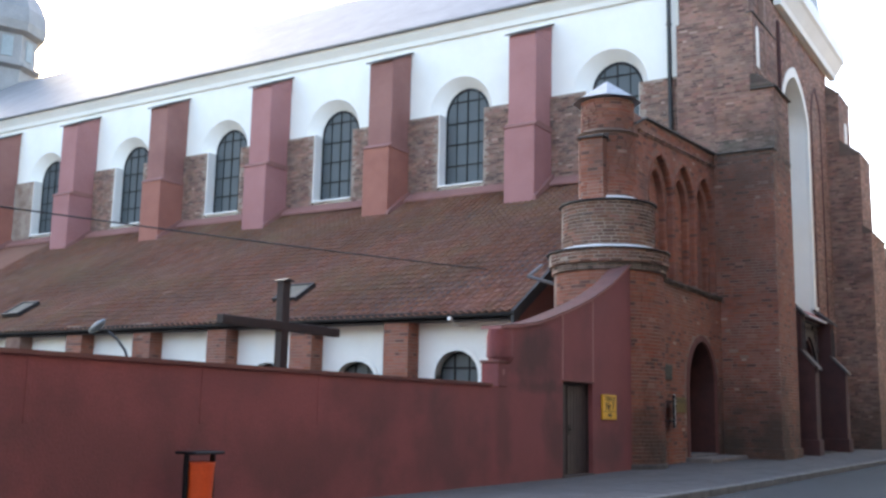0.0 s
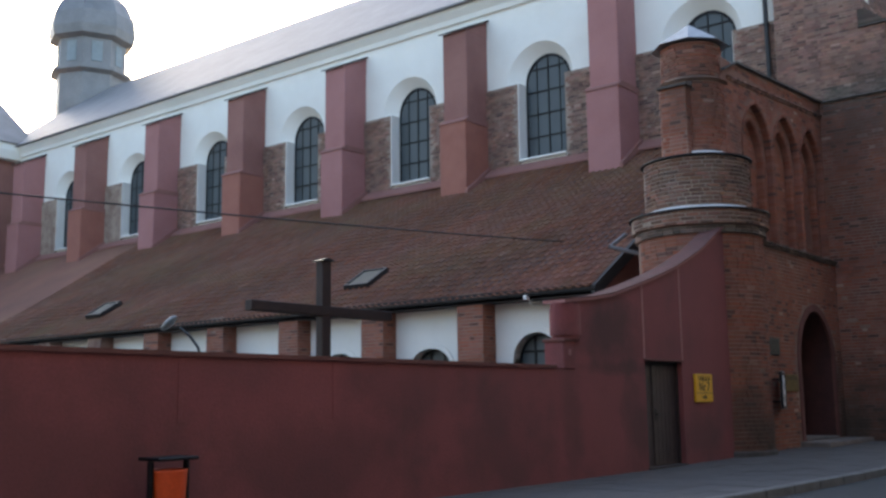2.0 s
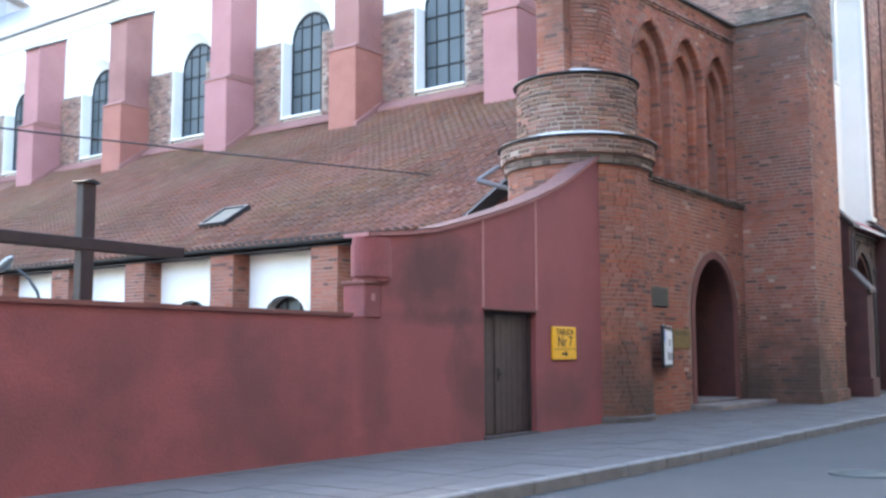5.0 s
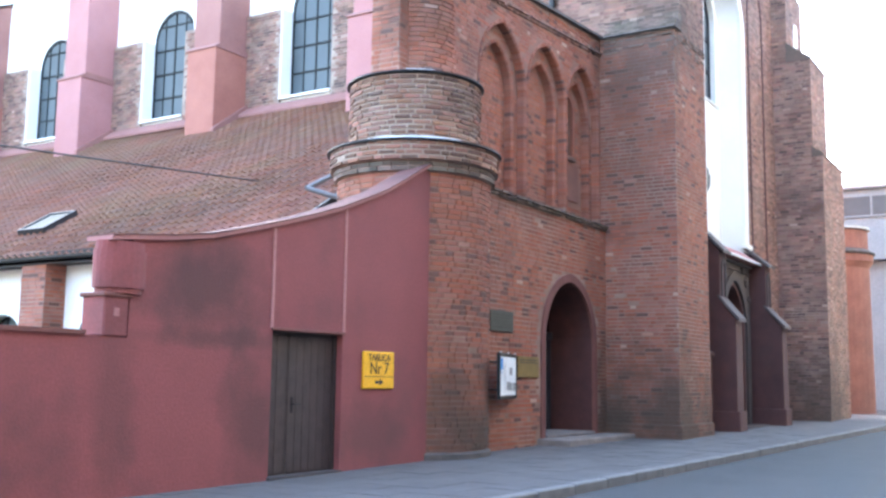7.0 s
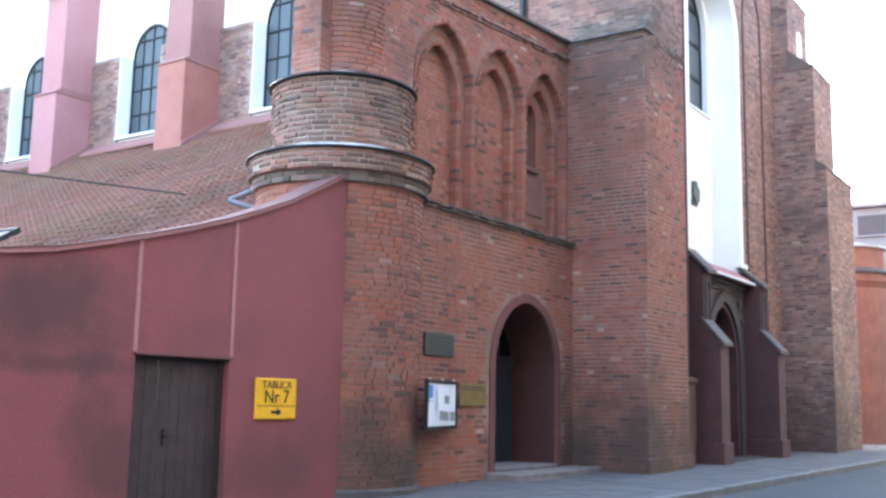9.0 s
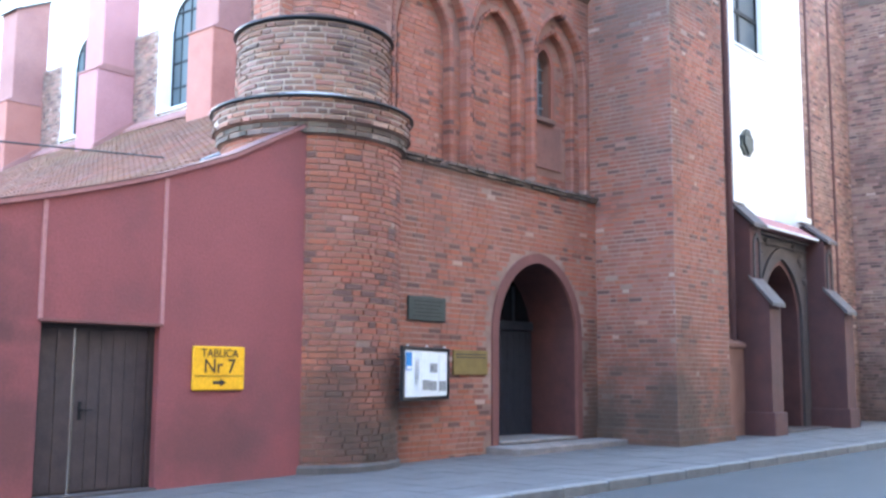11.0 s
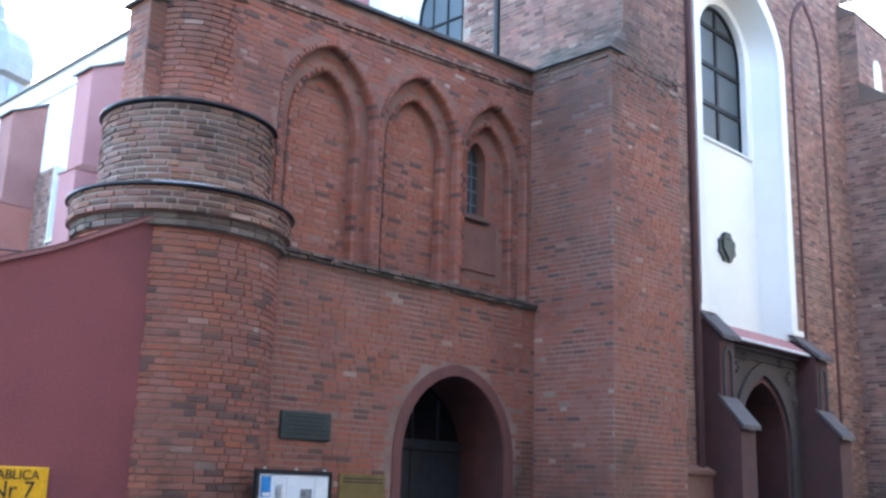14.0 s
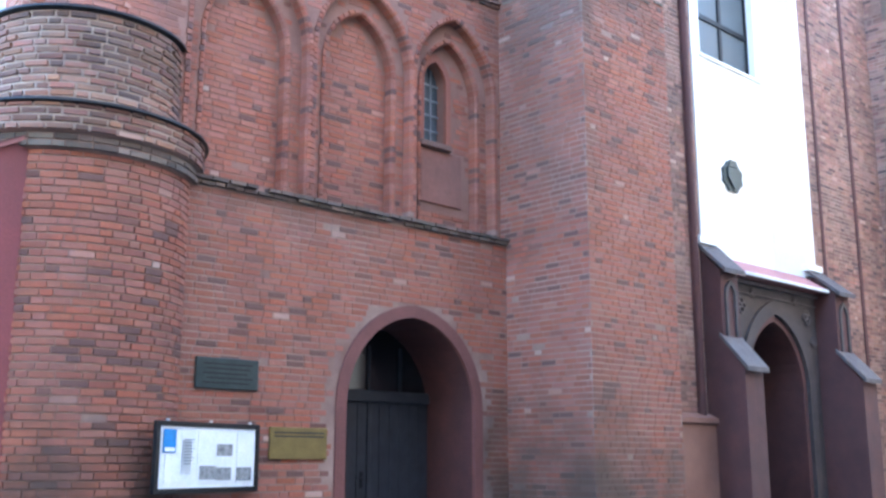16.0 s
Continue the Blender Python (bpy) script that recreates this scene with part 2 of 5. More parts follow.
ORANGE = material("orange plastic", (0.72, 0.10, 0.025), second=(0.62, 0.08, 0.02), rough=0.45, bump=0.05, scale=5)
ASPHALT = material("asphalt", (0.05, 0.052, 0.054), second=(0.04, 0.042, 0.044), scale=0.8, fine=90, bump=0.5, rough=0.85, stain=(0.05, 0.05, 0.05), stain_scale=0.3, stain_amount=0.5)
PAVING = material("grey pavement", (0.103, 0.096, 0.094), second=(0.083, 0.078, 0.076), scale=1.2, fine=60, bump=0.3, per="island", spread=0.03, odd=0.0)
KERB = material("granite kerb", (0.18, 0.176, 0.17), second=(0.13, 0.127, 0.122), scale=4, fine=80, bump=0.3)
SOIL = material("bare ground", (0.12, 0.10, 0.08), second=(0.09, 0.08, 0.06), scale=0.5, fine=30, bump=0.5)
HOUSE = material("dull house render", (0.14, 0.132, 0.126), second=(0.11, 0.105, 0.10), scale=0.5, fine=12)
FAR_WHITE = material("pale render", (0.25, 0.285, 0.305), second=(0.205, 0.24, 0.26), scale=0.8, fine=10, bump=0.05)


def glass_material(name, tint, rough=0.08):
    m = bpy.data.materials.new(name)
    m.use_nodes = True
    nt = m.node_tree
    bsdf = nt.nodes["Principled BSDF"]
    noise_node = nt.nodes.new("ShaderNodeTexNoise")
    noise_node.inputs["Scale"].default_value = 2.5
    ramp = nt.nodes.new("ShaderNodeMix")
    ramp.data_type = 'RGBA'
    ramp.inputs[6].default_value = (*tint, 1)
    ramp.inputs[7].default_value = (*[c * 1.6 for c in tint], 1)
    nt.links.new(noise_node.outputs["Fac"], ramp.inputs[0])
    nt.links.new(ramp.outputs[2], bsdf.inputs["Base Color"])
    bsdf.inputs["Roughness"].default_value = rough
    bp = nt.nodes.new("ShaderNodeBump")
    bp.inputs["Strength"].default_value, bp.inputs["Distance"].default_value = 0.15, 0.01
    nt.links.new(noise_node.outputs["Fac"], bp.inputs["Height"])
    nt.links.new(bp.outputs[0], bsdf.inputs["Normal"])
    return m


GLASS = glass_material("leaded church glass", (0.042, 0.052, 0.058), 0.45)
SKYLIGHT = material("dusty roof glazing", (0.13, 0.115, 0.085), second=(0.10, 0.09, 0.07), scale=3, fine=30, rough=0.7, bump=0.05)
GLASS_DARK = glass_material("dark glass", (0.008, 0.009, 0.011), 0.12)


# ---- building blocks ----
def part(name, bm, mat, parent=None, label="", smooth=False):
    me = bpy.data.meshes.new(name)
    bm.normal_update()
    bm.to_mesh(me)
    bm.free()
    for mm in (mat if isinstance(mat, (list, tuple)) else [mat]):
        me.materials.append(mm)
    if smooth:
        for p in me.polygons:
            p.use_smooth = True
    ob = new(name, me)
    if parent is not None:
        ob.parent = parent
    return tagged(ob, label)


def thing(name, x, y, z, label, category, group="", kind="", rz=0):
    ob = new(name)
    ob.matrix_world = pose(x, y, z, 0, 0, rz)
    ob.empty_display_size = 0.3
    return tagged(ob, label, category, group, kind)


def box(bm, x0, x1, y0, y1, z0, z1, bevel=0.0):
    vs = [bm.verts.new((x, y, z)) for z in (z0, z1) for x, y in ((x0, y0), (x1, y0), (x1, y1), (x0, y1))]
    fs = [bm.faces.new([vs[i] for i in f]) for f in ((3, 2, 1, 0), (4, 5, 6, 7), (0, 1, 5, 4), (1, 2, 6, 5), (2, 3, 7, 6), (3, 0, 4, 7))]
    if bevel:
        bmesh.ops.bevel(bm, geom=list({e for f in fs for e in f.edges}), offset=bevel, segments=1, affect='EDGES', profile=0.5)
    return bm


def prism(bm, poly, axis, a, b):
    """A polygon of the plane across an axis ('x': y,z; 'y': x,z; 'z': x,y), from a to b along it."""
    def at(p, v):
        return (v, p[0], p[1]) if axis == 'x' else (p[0], v, p[1]) if axis == 'y' else (p[0], p[1], v)
    lo = [bm.verts.new(at(p, a)) for p in poly]
    hi = [bm.verts.new(at(p, b)) for p in poly]
    new_faces = [bm.faces.new(lo), bm.faces.new(list(reversed(hi)))]
    for i in range(len(poly)):
        j = (i + 1) % len(poly)
        new_faces.append(bm.faces.new((lo[j], lo[i], hi[i], hi[j])))
    bmesh.ops.recalc_face_normals(bm, faces=new_faces)
    return bm


def rod(bm, p, q, r0, r1=None, seg=8):
    p, q = Vector(p), Vector(q)
    m = Matrix.Translation((p + q) / 2) @ (q - p).to_track_quat('Z', 'Y').to_matrix().to_4x4()
    bmesh.ops.create_cone(bm, cap_ends=True, segments=seg, radius1=r0, radius2=r1 if r1 is not None else r0, depth=(q - p).length, matrix=m)
    return bm


def ring(bm, cx, cy, profile, seg=48, a0=0.0, a1=360.0):
    """Turns a profile of (radius, z) about an upright axis."""
    full = abs(a1 - a0) >= 359.9
    n = seg if full else seg + 1
    rows = []
    for i in range(n):
        a = radians(a0 + (a1 - a0) * i / seg)
        rows.append([bm.verts.new((cx + r * math.cos(a), cy + r * math.sin(a), z)) for r, z in profile])
    for i in range(seg):
        p, q = rows[i], rows[(i + 1) % n]
        for j in range(len(profile) - 1):
            bm.faces.new((p[j], q[j], q[j + 1], p[j + 1]))
    return bm


def pointed(x0, x1, spring, apex, n=10):
    """The curve of a pointed arch, from its left foot over the apex to its right foot."""
    w, h = x1 - x0, apex - spring
    c = (x0 + x1) / 2
    r = (h * h + w * w / 4) / w
    left = []
    a_end = math.asin(min(1.0, h / r))
    for i in range(n + 1):
        a = a_end * i / n
        left.append((x0 + r - r * math.cos(a), spring + r * math.sin(a)))
    return left + [(2 * c - x, z) for x, z in reversed(left[:-1])]


def peaked(x0, x1, spring, apex, n=14):
    """A broad arch with a slight point at its crown."""
    c, w, h = (x0 + x1) / 2, (x1 - x0) / 2, apex - spring
    left = []
    for i in range(n + 1):
        q = 1 - math.cos(math.pi / 2 * i / n)
        left.append((x0 + w * q, spring + h * (0.8 * math.sqrt(max(0.0, 1 - (1 - q) ** 2)) + 0.2 * q)))
    return left + [(2 * c - x, z) for x, z in reversed(left[:-1])]


def round_arch(x0, x1, spring, rise, n=14):
    c, w = (x0 + x1) / 2, (x1 - x0) / 2
    return [(c - w * math.cos(math.pi * i / n), spring + rise * math.sin(math.pi * i / n)) for i in range(n + 1)]


def arch_top(curve, x):
    for (xa, za), (xb, zb) in zip(curve, curve[1:]):
        if xa <= x <= xb and xb > xa:
            return za + (zb - za) * (x - xa) / (xb - xa)
    return None


def pierced(bm, axis, a, b, u0, u1, z0, z1, holes):
    """A wall from u0 to u1, z0 to z1, of thickness a to b, with arched holes (foot z, curve), sorted along u."""
    u = u0
    for foot, curve in holes:
        h0, h1 = curve[0][0], curve[-1][0]
        if h0 - u > 1e-4:
            prism(bm, [(u, z0), (h0, z0), (h0, z1), (u, z1)], axis, a, b)
        if foot > z0 + 1e-4:
            prism(bm, [(h0, z0), (h1, z0), (h1, foot), (h0, foot)], axis, a, b)
        prism(bm, curve + [(h1, z1), (h0, z1)], axis, a, b)
        u = h1
    if u1 - u > 1e-4:
        prism(bm, [(u, z0), (u1, z0), (u1, z1), (u, z1)], axis, a, b)
    bmesh.ops.remove_doubles(bm, verts=bm.verts, dist=0.0004)
    return bm


def arch_band(bm, axis, a, b, inner, outer, foot):
    """The band between two arches of one number of points, with straight feet."""
    pin = [(inner[0][0], foot)] + inner + [(inner[-1][0], foot)]
    pout = [(outer[0][0], foot)] + outer + [(outer[-1][0], foot)]
    for i in range(len(pin) - 1):
        prism(bm, [pin[i], pin[i + 1], pout[i + 1], pout[i]], axis, a, b)
    bmesh.ops.remove_doubles(bm, verts=bm.verts, dist=0.0004)
    return bm


BRICK_L, BRICK_H, JOINT, UPRIGHT = 0.275, 0.074, 0.017, 0.009


class Bricks:
    """Courses of single bricks; those inside `near` become objects of their own, the rest one mesh."""

    def __init__(self):
        self.verts, self.faces, self.single = [], [], []

    def brick(self, place, u, z, w, h, proud, single=False):
        c = []
        for d, k in ((-0.03, 0.0), (proud, 0.004)):
            for du, dz in ((k, k), (w - k, k), (w - k, h - k), (k, h - k)):
                c.append(place(u + du, z + dz, d))
        if single:
            self.single.append(c)
            return
        i = len(self.verts)
        self.verts += c
        self.faces += [(i + 4, i + 5, i + 6, i + 7), (i, i + 1, i + 5, i + 4), (i + 1, i + 2, i + 6, i + 5), (i + 2, i + 3, i + 7, i + 6), (i + 3, i, i + 4, i + 7)]

    def lay(self, place, u0, u1, z0, z1, keep=None, near=None, rng=None, ragged=0.006, gap=1.0):
        rng = rng or random.Random(5)
        row = 0
        z = z0
        while z + BRICK_H * 0.6 < z1:
            h = min(BRICK_H, z1 - z) - 0.006 * (gap - 1)
            u = u0 - rng.random() * BRICK_L
            k = row * 2 % 3
            while u < u1:
                w = BRICK_L * (0.94 + 0.12 * rng.random()) if k % 3 else BRICK_L * 0.5
                a, b = max(u, u0 + 0.003), min(u + w, u1 - 0.003)
                if b - a > 0.04 and rng.random() > 0.006:
                    ok = keep is None or (keep(a, z) and keep(b, z) and keep(a, z + h) and keep(b, z + h))
                    if ok:
                        proud = 0.004 + rng.random() * ragged
                        lift = (rng.random() - 0.5) * 0.004
                        self.brick(place, a, z + lift, b - a, h + (rng.random() - 0.5) * 0.003, proud, near is not None and near(a, z) and len(self.single) < 300)
                u += w + UPRIGHT * gap
                k += 1
            z += BRICK_H + JOINT
            row += 1

    def finish(self, parent, mat=None, name="brickwork", mat_one=None):
        if self.verts:
            me = bpy.data.meshes.new(name)
            me.from_pydata([tuple(v) for v in self.verts], [], self.faces)
            me.materials.append(mat or BRICK)
            ob = new(name, me)
            ob.parent = parent
            tagged(ob, kind="stuff")
        shared = {}
        for c in self.single:
            base = Vector(c[0])
            ux, uz = Vector(c[1]) - base, Vector(c[3]) - base
            un = (Vector(c[4]) - base)
            key = (round(ux.length, 2), round(ux.x, 2), round(ux.y, 2), round(un.length, 3))
            if key not in shared:
                me = bpy.data.meshes.new("brick")
                me.from_pydata([tuple(Vector(v) - base) for v in c], [], [(4, 5, 6, 7), (0, 1, 5, 4), (1, 2, 6, 5), (2, 3, 7, 6), (3, 0, 4, 7)])
                me.materials.append(mat_one or BRICK_OB)
                shared[key] = me
            ob = new("brick", shared[key])
            ob.location = base
            ob.parent = parent


def face_y(y):
    """Places bricks on a wall that faces the street."""
    return lambda u, z, d: (u, y - d, z)


def face_x(x):
    """Places bricks on a wall that faces the yard; u runs along -y."""
    return lambda u, z, d: (x - d, -u, z)


def face_round(cx, cy, r):
    return lambda u, z, d: (cx + (r + d) * math.cos(u / r), cy + (r + d) * math.sin(u / r), z)


# ---- ground ----
def kerb_y(x):
    return -3.46 - 0.042 * (x + 0.3)


def rise(x):
    """The street climbs a little past the yard door."""
    return 0.0085 * min(max(x, 0.0), 30.0)


def build_ground():
    bm = bmesh.new()
    cols = [(-600, -0.13), (0, -0.13), (30, -0.13 + rise(30)), (600, -0.13 + rise(30))]
    lo = [bm.verts.new((x, -600, z)) for x, z in cols]
    hi = [bm.verts.new((x, 600, z)) for x, z in cols]
    for k in range(3):
        bm.faces.new((lo[k], lo[k + 1], hi[k + 1], hi[k]))
    tagged(part("ground", bm, ASPHALT), "grey asphalt street surface, worn and patched", "ground", kind="structure")
    bm = bmesh.new()
    for x0, x1 in ((-60, 0), (0, 30), (30, 60)):
        ring_lo = [(x0, kerb_y(x0) + 0.13), (x1, kerb_y(x1) + 0.13), (x1, 0.3), (x0, 0.3)]
        top = [bm.verts.new((x, y, rise(x) - 0.012)) for x, y in ring_lo]
        bot = [bm.verts.new((x, y, rise(x) - 0.3)) for x, y in ring_lo]
        bm.faces.new(top)
        for k in range(4):
            bm.faces.new((bot[k], bot[(k + 1) % 4], top[(k + 1) % 4], top[k]))
    bmesh.ops.remove_doubles(bm, verts=bm.verts, dist=0.0004)
    pave = tagged(part("pavement", bm, MORTAR_PALE), "grey slab pavement along the church wall", "pavement", kind="structure")
    rng = random.Random(11)
    vs, fs = [], []
    x = -22.0
    while x < 40:
        y = 0.28
        while y > kerb_y(x) + 0.16:
            y1 = max(y - 0.5, kerb_y(x) + 0.14)
            h = -0.004 + rng.random() * 0.006
            i = len(vs)
            for zz, k in ((-0.03, 0.0), (h, 0.003)):
                vs += [(x + dx, yy, rise(x + dx) + zz) for dx, yy in ((0.002 + k, y1 + 0.002 + k), (0.498 - k, y1 + 0.002 + k), (0.498 - k, y - 0.002 - k), (0.002 + k, y - 0.002 - k))]
            fs += [(i + 4, i + 5, i + 6, i + 7), (i, i + 1, i + 5, i + 4), (i + 1, i + 2, i + 6, i + 5), (i + 2, i + 3, i + 7, i + 6), (i + 3, i, i + 4, i + 7)]
            y -= 0.5
        x += 0.5
    me = bpy.data.meshes.new("slabs")
    me.from_pydata(vs, [], fs)
    me.materials.append(PAVING)
    slabs = tagged(new("slabs", me), kind="stuff")
    slabs.parent = pave
    kerb = tagged(new("kerb"), "pale granite kerb stones between pavement and road", "kerb", kind="structure")
    base = bmesh.new()
    box(base, 0.004, 0.996, 0.0, 0.15, -0.3, 0.006, 0.018)
    first = None
    x = -24.0
    while x < 44:
        if first is None:
            first = part("kerb_stone", base, KERB, kerb)
            ob = first
        else:
            ob = new("kerb_stone", first.data)
            ob.parent = kerb
        ob.matrix_world = pose(x, kerb_y(x), rise(x + 0.5) + rng.random() * 0.006, 0, 0, math.degrees(math.atan(-0.042)))
        x += 1.0
    bm = bmesh.new()
    box(bm, -60, 3.5, 0.31, 60, -0.3, 0.02)
    tagged(part("yard_ground", bm, SOIL), "bare earth of the walled churchyard", "ground", kind="structure")


build_ground()


# ---- the church ----
church = thing("church", 12.0, 0, 0, "gothic brick church with white upper walls and tiled aisle roof", "church")
INV = church.matrix_world.inverted()


def cpart(name, bm, mat, label="", smooth=False, parent=None):
    ob = part(name, bm, mat, parent or church, label, smooth)
    if parent is None:
        ob.matrix_parent_inverse = Matrix.Translation((-12.0, 0, 0))
    return ob


def top_z(x):
    return 9.28 + 0.068 * (x - 5.2)


def rim_bricks(bm, curve, foot, y0, y1, r, rng):
    """Courses of bricks that follow an arch from foot to foot, each a chamfered block of its own."""
    path = [(curve[0][0], foot)] + curve + [(curve[-1][0], foot)]
    for (xa, za), (xb, zb) in zip(path, path[1:]):
        length = math.hypot(xb - xa, zb - za)
        count = max(1, round(length / 0.088))
        tx, tz = (xb - xa) / length, (zb - za) / length
        nx, nz = -tz, tx
        for i in range(count):
            p, q = (i + 0.07) * length / count, (i + 0.93) * length / count
            out, front = r + (rng.random() - 0.5) * 0.02, y0 - rng.random() * 0.012
            c = [[bm.verts.new((xa + tx * d + nx * o, yy, za + tz * d + nz * o)) for o, yy in ((-0.006, y1), (-0.006, front + 0.03), (0.022, front), (out, front), (out, y1))] for d in (p, q)]
            for k in range(4):
                bm.faces.new((c[0][k], c[1][k], c[1][k + 1], c[0][k + 1]))
            bm.faces.new(c[0])
            bm.faces.new(list(reversed(c[1])))
    bmesh.ops.recalc_face_normals(bm, faces=bm.faces)
    return bm


def brick_ledge(b, place, u0, u1, z, rng, depth=0.1, rows=2, gap=0.05):
    """Worn projecting courses of thin bricks, some broken or gone."""
    for r in range(rows):
        u = u0
        while u < u1 - 0.05:
            w = min(0.12 + 0.16 * rng.random(), u1 - u)
            if rng.random() > gap:
                b.brick(place, u, z + r * 0.062 + (rng.random() - 0.5) * 0.01, w - 0.008, 0.056, depth * (0.6 + 0.4 * r / max(1, rows - 1)) + (rng.random() - 0.5) * 0.035)
            u += w


def arcade_wall():
    """The screen wall with the church-side doorway, three blind lancets and the parapet."""
    door = pointed(8.55, 11.15, 2.2, 3.58)
    bm = bmesh.new()
    pierced(bm, 'y', 0.13, 1.3, 4.6, 12.6, -0.3, 5.02, [(-0.3, door)])
    wall = cpart("arcade_wall", bm, MORTAR)
    bm = bmesh.new()
    outer = [pointed(5.98, 7.86, 7.35, 8.58), pointed(8.03, 9.85, 7.5, 8.68), pointed(9.99, 11.72, 7.55, 8.72)]
    inner = [pointed(6.26, 7.58, 7.25, 8.2), pointed(8.29, 9.59, 7.4, 8.3), pointed(10.22, 11.46, 7.45, 8.36)]
    pierced(bm, 'y', 0.25, 0.41, 4.9, 12.6, 5.02, 9.3, [(5.12, c) for c in outer])
    pierced(bm, 'y', 0.41, 0.57, 4.9, 12.6, 5.02, 9.3, [(5.12, c) for c in inner])
    slit = pointed(10.37, 10.87, 7.63, 8.0, 6)
    pierced(bm, 'y', 0.57, 0.85, 4.9, 12.6, 5.02, 9.3, [(6.58, slit)])
    cpart("arcade_upper_wall", bm, MORTAR_RED)
    b = Bricks()
    rng = random.Random(3)

    def below(u, z):
        if u < 5.9 and z < 5:
            return False
        if 8.40 < u < 11.30:
            t = arch_top(DOOR_OUT, u)
            return t is not None and z > t + 0.02
        return True
    b.lay(face_y(0.13), 5.9, 11.9, 0.02, 4.94, below, lambda u, z: 6.0 < u < 8.3 and 0.9 < z < 3.5, rng)

    def outside(cs, u, z, pad=0.0):
        for c in cs:
            if c[0][0] - pad < u < c[-1][0] + pad:
                t = arch_top(c, u)
                if t is None:
                    t = c[0][1]
                if 5.1 < z < t + pad + 0.02:
                    return False
        return True
    b.lay(face_y(0.25), 4.95, 11.9, 5.04, 9.3, lambda u, z: outside(outer, u, z, 0.07) and z < top_z(u) - 0.46, None, rng)
    b.lay(face_y(0.25), 5.2, 11.9, 9.16, 9.7, lambda u, z: top_z(u) - 0.36 < z < top_z(u) - 0.03, None, rng)
    for co, ci in zip(outer, inner):
        u0, u1 = co[0][0], co[-1][0]
        b.lay(face_y(0.41), u0 + 0.01, ci[0][0] - 0.1, 5.14, co[0][1], None, None, rng)
        b.lay(face_y(0.41), ci[-1][0] + 0.1, u1 - 0.01, 5.14, co[0][1], None, None, rng)
        b.lay(face_y(0.41), u0, u1, co[0][1], 8.7, lambda u, z, co=co, ci=ci: (arch_top(co, u) or 0) > z and outside([ci], u, z, 0.08), None, rng)
        lance = ci is inner[2]

        def inside(u, z, ci=ci, lance=lance):
            t = arch_top(ci, u)
            if t is None or z > t - 0.01:
                return False
            if lance and ((10.24 < u < 11.0 and 6.4 < z < 8.16) or (10.28 < u < 11.32 and 5.48 < z < 6.5)):
                return False
            return True
        b.lay(face_y(0.57), ci[0][0] + 0.01, ci[-1][0] - 0.01, 5.14, ci[0][1] + 1.2, inside, None, rng)
    b.finish(wall)
    # moulded rims of the lancets, of single rounded bricks
    for co, ci in zip(outer, inner):
        for curve, y, r in ((co, 0.25, 0.085), (ci, 0.41, 0.075)):
            bm = bmesh.new()
            rim_bricks(bm, curve, 5.14, y - 0.02, y + 0.158, r, rng)
            tagged(cpart("lancet_moulding", bm, BRICK), kind="stuff")
    # smooth panel under the slit window, its frame and bars
    bm = bmesh.new()
    box(bm, 10.34, 11.26, 0.54, 0.58, 5.55, 6.46, 0.01)
    cpart("plaster_panel", bm, BRICK_FAR)
    bm = bmesh.new()
    box(bm, 10.28, 10.98, 0.46, 0.6, 6.48, 6.58, 0.015)
    cpart("sill", bm, BRICK_DARK)
    win = new("slit_window")
    win.parent = church
    win.matrix_parent_inverse = INV
    bm = bmesh.new()
    prism(bm, [(10.37, 6.58)] + pointed(10.37, 10.87, 7.63, 8.0, 6) + [(10.87, 6.58)], 'y', 0.74, 0.75)
    part("pane", bm, GLASS, win)
    for z in (6.85, 7.12, 7.39, 7.66):
        bm = bmesh.new()
        box(bm, 10.37, 10.87, 0.71, 0.735, z - 0.015, z + 0.015)
        part("crossbar", bm, LEAD, win)
    for x in (10.54, 10.7):
        bm = bmesh.new()
        box(bm, x - 0.015, x + 0.015, 0.705, 0.73, 6.58, 7.93)
        part("mullion", bm, LEAD, win)
    bm = bmesh.new()
    arch_band(bm, 'y', 0.5, 0.58, pointed(10.37, 10.87, 7.63, 8.0, 6), pointed(10.27, 10.97, 7.63, 8.14, 6), 6.58)
    part("frame", bm, BRICK, win)
    # ledge, string course and coping
    b = Bricks()
    brick_ledge(b, face_y(0.13), 5.75, 11.9, 4.945, rng, 0.1, 2, 0.07)
    b.finish(wall, MOSSY, "ledge")
    b = Bricks()
    for k in range(52):
        u = 5.2 + k * 0.132
        for r in range(2):
            if rng.random() > 0.06:
                b.brick(face_y(0.25), u, top_z(u) - 0.47 + 0.06 * r, 0.12, 0.052, 0.03 + 0.035 * r + 0.015 * rng.random())
    b.finish(wall, BRICK_DARK, "string_course")
    bm = bmesh.new()
    prism(bm, [(4.9, 8.9), (12.4, 9.1), (12.4, top_z(12.4)), (5.7, top_z(5.7)), (4.9, 8.98)], 'y', 0.255, 0.84)
    cpart("parapet", bm, MORTAR)
    bm = bmesh.new()
    prism(bm, [(5.7, top_z(5.7)), (12.4, top_z(12.4)), (12.4, top_z(12.4) + 0.06), (5.7, top_z(5.7) + 0.06), (4.9, 9.0), (4.9, 8.95)], 'y', 0.16, 1.0)
    cpart("coping", bm, DARK_STONE, "dark tiled coping of the screen wall")
    return door


DOOR_OUT = pointed(8.41, 11.29, 2.2, 3.72)
DOOR_IN = arcade_wall()


